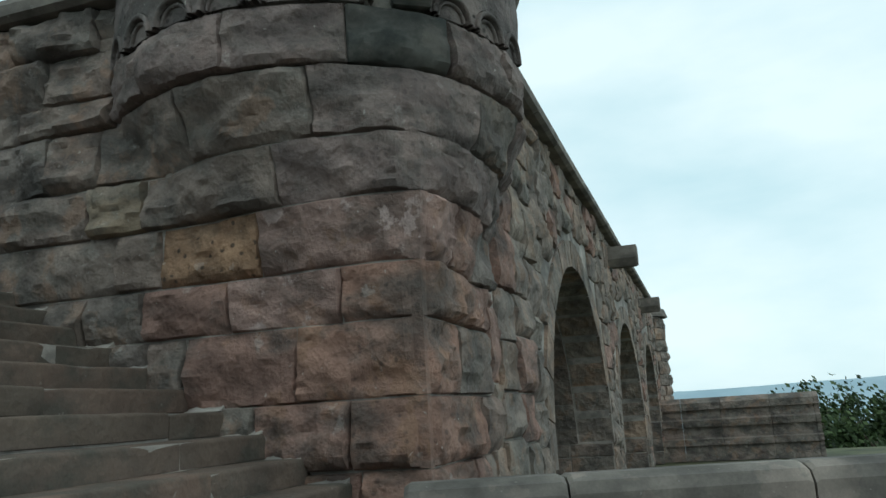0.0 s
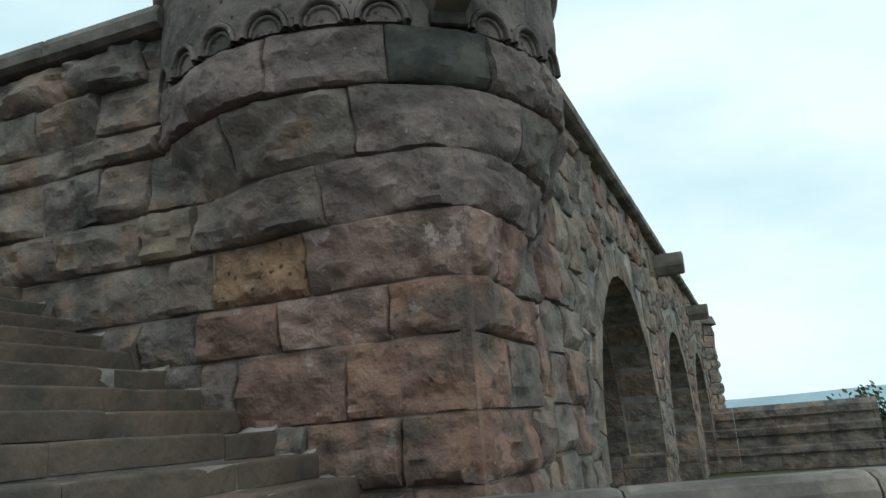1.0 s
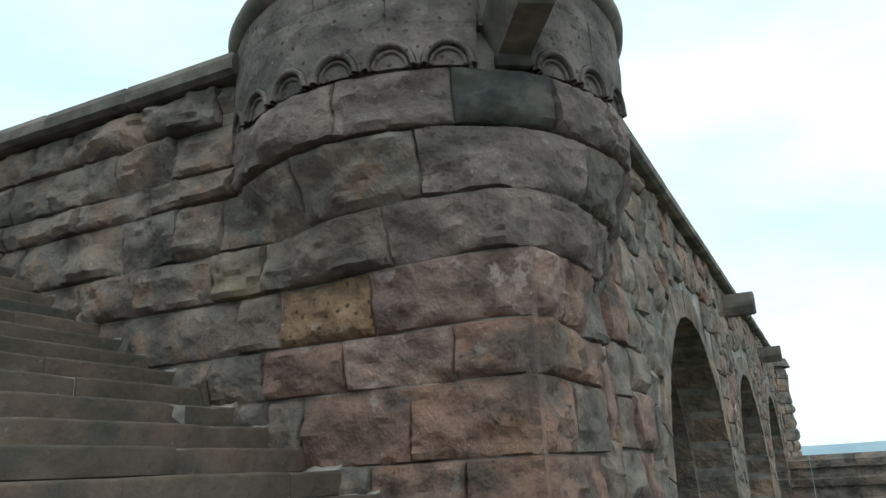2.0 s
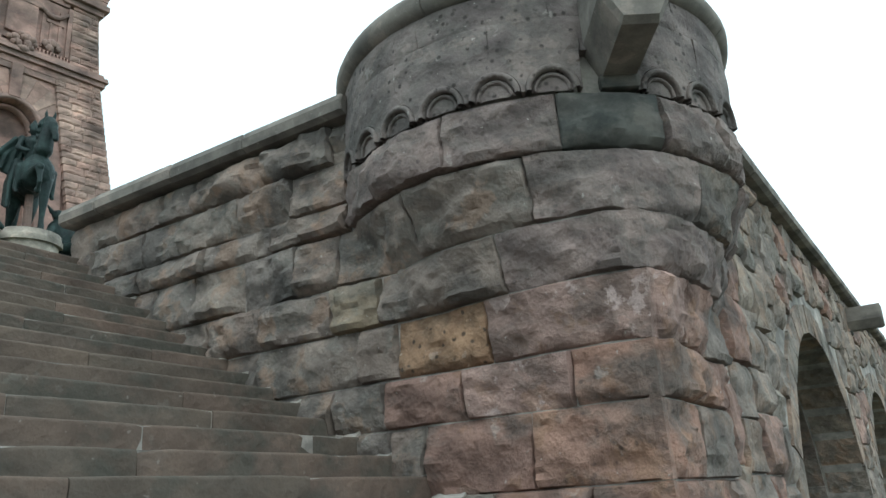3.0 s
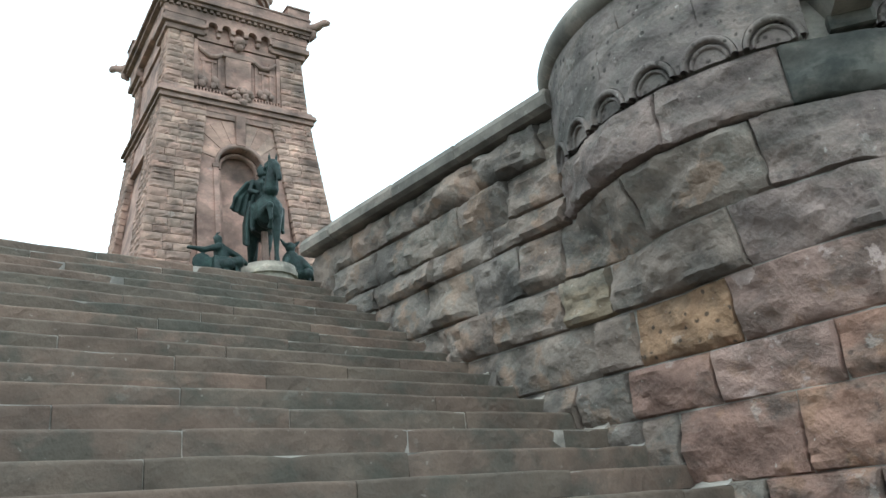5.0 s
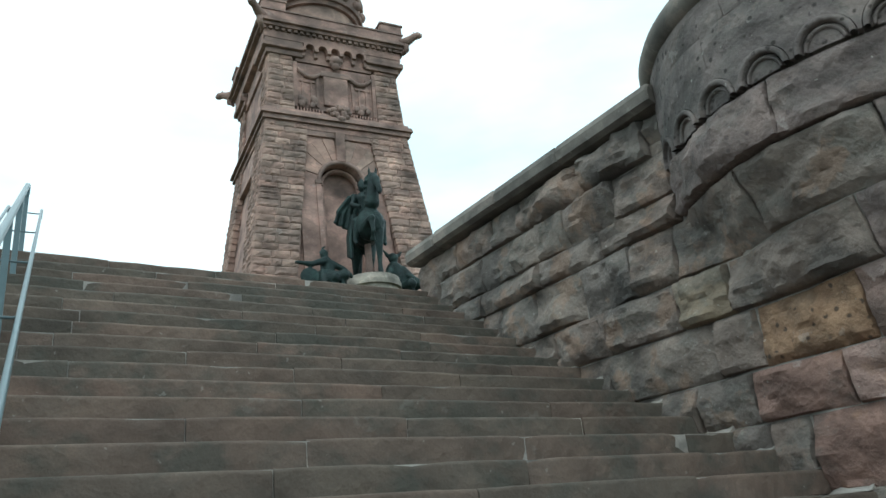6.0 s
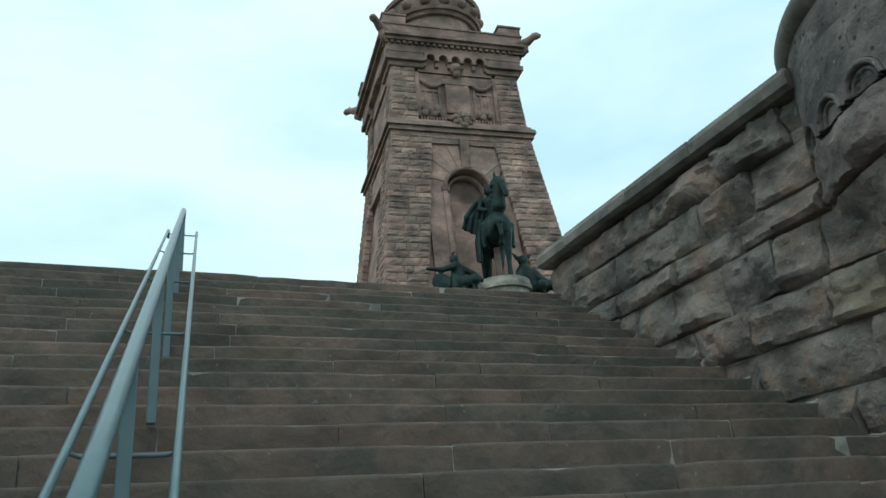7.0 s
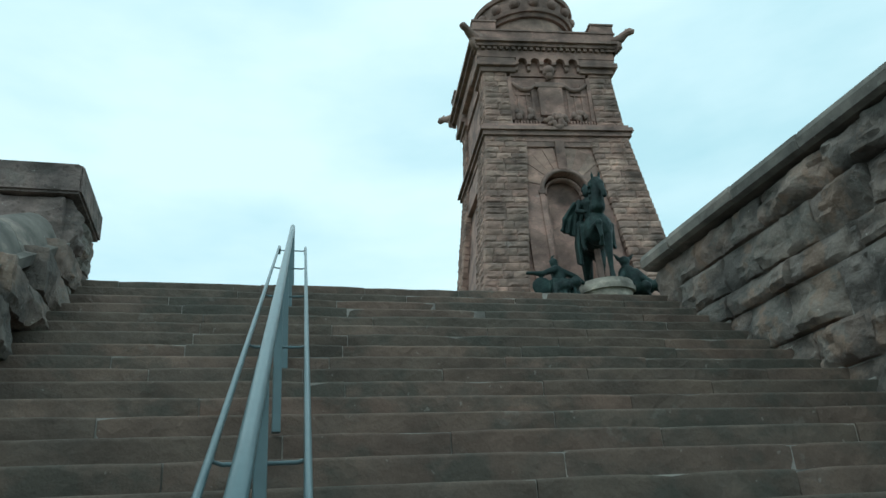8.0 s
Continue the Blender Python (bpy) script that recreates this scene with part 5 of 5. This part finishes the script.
def limb(bm, pts, rs):
    tube(bm, pts, rs, 9)
    for p, r in zip(pts, rs):
        blob(bm, p, r * 1.0)


def cast(name, bm, at, heading, label, category, voxel=0.11):
    me = bpy.data.meshes.new(name)
    bm.to_mesh(me)
    bm.free()
    me.materials.append(M_BRONZE)
    ob = new(name, me)
    ob.location = at
    ob.rotation_euler = (0, 0, radians(heading))
    md = ob.modifiers.new("fuse", "REMESH")
    md.mode, md.voxel_size, md.use_smooth_shade = "VOXEL", voxel, True
    return tagged(ob, label, category)


SX, SY, SZ = 20.75, 45.0, 18.15
bm = bmesh.new()
# horse, forward is +x
blob(bm, (1.0, 0, 4.2), 1.15, (1.05, 0.98, 1.15))
blob(bm, (-1.6, 0, 4.2), 1.15, (1.15, 0.92, 1.05))
blob(bm, (-0.3, 0, 4.0), 1.02, (1.5, 0.88, 0.95))
blob(bm, (1.65, 0.35, 4.35), 0.55, (0.8, 0.8, 1.2))
blob(bm, (1.65, -0.35, 4.35), 0.55, (0.8, 0.8, 1.2))
limb(bm, [(1.2, 0, 4.7), (1.75, 0.05, 5.7), (1.95, 0.12, 6.7), (1.95, 0.18, 7.55)], [0.82, 0.6, 0.46, 0.38])
limb(bm, [(1.95, 0.2, 7.75), (2.4, 0.3, 7.3), (2.75, 0.4, 6.5), (2.8, 0.42, 6.15)], [0.38, 0.34, 0.22, 0.2])
blob(bm, (2.15, 0.24, 7.25), 0.36, (0.8, 0.6, 1.2))
for sy in (-0.2, 0.2):
    tube(bm, [(1.9, 0.2 + sy, 7.95), (1.9, 0.2 + sy * 1.4, 8.3), (1.95, 0.2 + sy * 1.3, 8.65)], [0.12, 0.12, 0.02], 6)
for i in range(7):
    z = 5.6 + i * 0.36
    x = 1.25 + 0.09 * i
    tube(bm, [(x, 0.1, z + 0.35), (x - 0.2, -0.25, z), (x + 0.05, -0.5, z - 0.5)], [0.16, 0.17, 0.06], 6)
limb(bm, [(1.4, 0.45, 3.6), (1.55, 0.45, 2.2), (1.45, 0.45, 0.9), (1.55, 0.45, 0.15)], [0.48, 0.28, 0.17, 0.22])
limb(bm, [(1.5, -0.4, 3.9), (2.7, -0.3, 4.0), (2.85, -0.25, 2.9), (2.5, -0.25, 2.4)], [0.48, 0.3, 0.17, 0.22])
limb(bm, [(-1.9, 0.5, 3.7), (-1.6, 0.5, 2.4), (-2.1, 0.5, 1.3), (-1.9, 0.5, 0.15)], [0.65, 0.38, 0.19, 0.24])
limb(bm, [(-1.9, -0.5, 3.7), (-2.2, -0.5, 2.4), (-2.75, -0.5, 1.3), (-2.6, -0.5, 0.15)], [0.65, 0.38, 0.19, 0.24])
limb(bm, [(-2.8, 0, 4.6), (-3.4, 0, 3.8), (-3.5, 0, 1.8)], [0.25, 0.35, 0.2])
# mounted figure in plain masses, its cloak thrown back over one side
limb(bm, [(-0.15, -0.1, 5.1), (-0.1, -0.15, 6.0), (-0.05, -0.2, 6.8)], [0.5, 0.48, 0.58])
blob(bm, (-0.05, -0.2, 7.0), 0.42, (0.8, 1.65, 0.6))
blob(bm, (0.05, -0.25, 7.75), 0.34, (1, 0.9, 1.2))
tube(bm, [(0.0, -0.25, 7.95), (0.0, -0.25, 8.2), (0.0, -0.25, 8.6)], [0.36, 0.28, 0.04], 10)
limb(bm, [(0.0, 0.45, 6.95), (0.3, 0.75, 6.1), (1.0, 0.4, 5.75)], [0.24, 0.2, 0.15])
limb(bm, [(0.0, -0.9, 6.95), (0.3, -1.15, 6.1), (1.0, -0.75, 5.7)], [0.26, 0.22, 0.16])
for sy in (-1, 1):
    limb(bm, [(0.0, sy * 0.55, 5.0), (0.8, sy * 1.0, 4.5), (0.6, sy * 1.1, 3.0), (0.9, sy * 1.1, 2.7)], [0.4, 0.33, 0.2, 0.16])
for i in range(7):
    y = -0.55 - i * 0.22
    tube(bm, [(-0.4, -0.3 + y * 0.45, 7.15), (-0.75 - 0.12 * (i % 2), y - 0.15, 5.9), (-0.95 - 0.15 * (i % 2), y * 1.12 - 0.2, 4.3 + 0.12 * i)], [0.16, 0.24, 0.2], 7)
for i in range(4):
    x = -1.0 + i * 0.3
    tube(bm, [(x * 0.5, -1.0, 5.4), (x - 0.1, -1.25, 3.9), (x - 0.1, -1.3, 2.3 - 0.15 * i)], [0.22, 0.22, 0.16], 7)
blob(bm, (-0.2, 0, 0.0), 0.5, (5.0, 2.0, 0.35))
rider = cast("equestrian_statue", bm, (SX, SY, SZ + 0.1), -104, "green-patinated bronze equestrian statue on a round plinth", "statue", 0.075)
tube_support = tagged(part("statue_support", tube(bmesh.new(), [(SX + 0.15, SY + 0.3, SZ), (SX + 0.1, SY + 0.3, SZ + 3.2)], [0.3, 0.25], 10), M_TOWER_DARK, None), "stone prop under the bronze horse", "support")

pl = tagged(empty("statue_plinth", (SX, SY, 13.2)), "round pale stone plinth carrying the bronze horse", "plinth")
bm = bmesh.new()
for z0, z1, r0, r1 in ((0, 4.2, 1.95, 1.9), (4.2, 4.55, 2.15, 2.15), (4.55, 5.0, 2.1, 2.0)):
    bmesh.ops.create_cone(bm, cap_ends=True, segments=40, radius1=r0, radius2=r1, depth=z1 - z0, matrix=Matrix.Translation((0, -0.3, (z0 + z1) / 2)))
part("plinth_drum", bm, stone("pale_plinth_stone", [(0.3, 0.27, 0.23), (0.34, 0.31, 0.27)], stain_amount=0.3, grain=8, big=0.6, per_object=False), pl)

# reclining figure with a shield, in plain masses
bm = bmesh.new()
limb(bm, [(0.5, 0, 1.2), (0.35, -0.1, 2.0), (0.2, -0.1, 2.75)], [0.6, 0.52, 0.48])
blob(bm, (0.05, -0.15, 3.4), 0.32, (1, 1, 1.15))
tube(bm, [(-0.05, 0.1, 3.5), (0.15, 0.2, 4.0), (0.4, 0.2, 4.2)], [0.2, 0.12, 0.03], 6)
limb(bm, [(0.0, -0.4, 2.8), (-1.1, -0.6, 2.35), (-2.3, -0.7, 2.3)], [0.28, 0.2, 0.14])
limb(bm, [(0.6, -0.2, 2.7), (1.5, -0.3, 2.3), (2.4, -0.2, 1.7)], [0.28, 0.22, 0.14])
limb(bm, [(0.2, -0.6, 1.3), (0.9, -1.5, 1.4), (0.6, -1.8, 0.2)], [0.55, 0.45, 0.3])
limb(bm, [(-0.2, -0.6, 1.2), (0.1, -1.6, 1.1), (-0.2, -1.9, 0.1)], [0.55, 0.45, 0.3])
blob(bm, (-1.2, -0.6, 1.3), 0.85, (1.0, 0.2, 0.95), (0, 25, 0))
blob(bm, (0, 0, 0.3), 1.0, (2.3, 1.2, 0.5))
for i in range(5):
    tube(bm, [(-0.4 + i * 0.35, -0.8, 1.9), (-0.6 + i * 0.42, -1.4, 0.2)], [0.2, 0.28], 7)
cast("seated_statue", bm, (SX - 4.1, SY - 0.6, 16.3), 0, "green bronze seated figure holding out an arm beside a shield", "statue", 0.09)
bm = bmesh.new()
limb(bm, [(0, 0, 1.2), (-0.2, -0.1, 2.1), (-0.5, -0.1, 2.9)], [0.75, 0.7, 0.6])
blob(bm, (-0.55, -0.15, 3.75), 0.4, (1, 1, 1.1))
tube(bm, [(-0.95, -0.1, 3.95), (-1.35, -0.1, 4.5)], [0.2, 0.04], 6)
tube(bm, [(-0.15, -0.1, 3.95), (0.25, -0.1, 4.4)], [0.2, 0.04], 6)
limb(bm, [(-0.9, -0.3, 2.8), (-1.3, -0.9, 2.0), (-0.6, -1.2, 1.7)], [0.32, 0.26, 0.17])
limb(bm, [(0.1, -0.3, 2.8), (0.6, -0.8, 2.0), (1.2, -1.0, 1.5)], [0.32, 0.26, 0.17])
limb(bm, [(0.2, -0.4, 1.1), (1.3, -1.0, 1.5), (1.9, -1.2, 0.1)], [0.55, 0.45, 0.28])
limb(bm, [(-0.3, -0.4, 1.1), (0.3, -1.4, 1.3), (0.6, -1.7, 0.1)], [0.55, 0.45, 0.28])
blob(bm, (0.2, 0, 0.3), 1.0, (2.1, 1.2, 0.5))
cast("seated_statue", bm, (SX + 2.4, SY - 0.4, 16.4), -12, "green bronze seated figure with a winged helmet", "statue", 0.09)
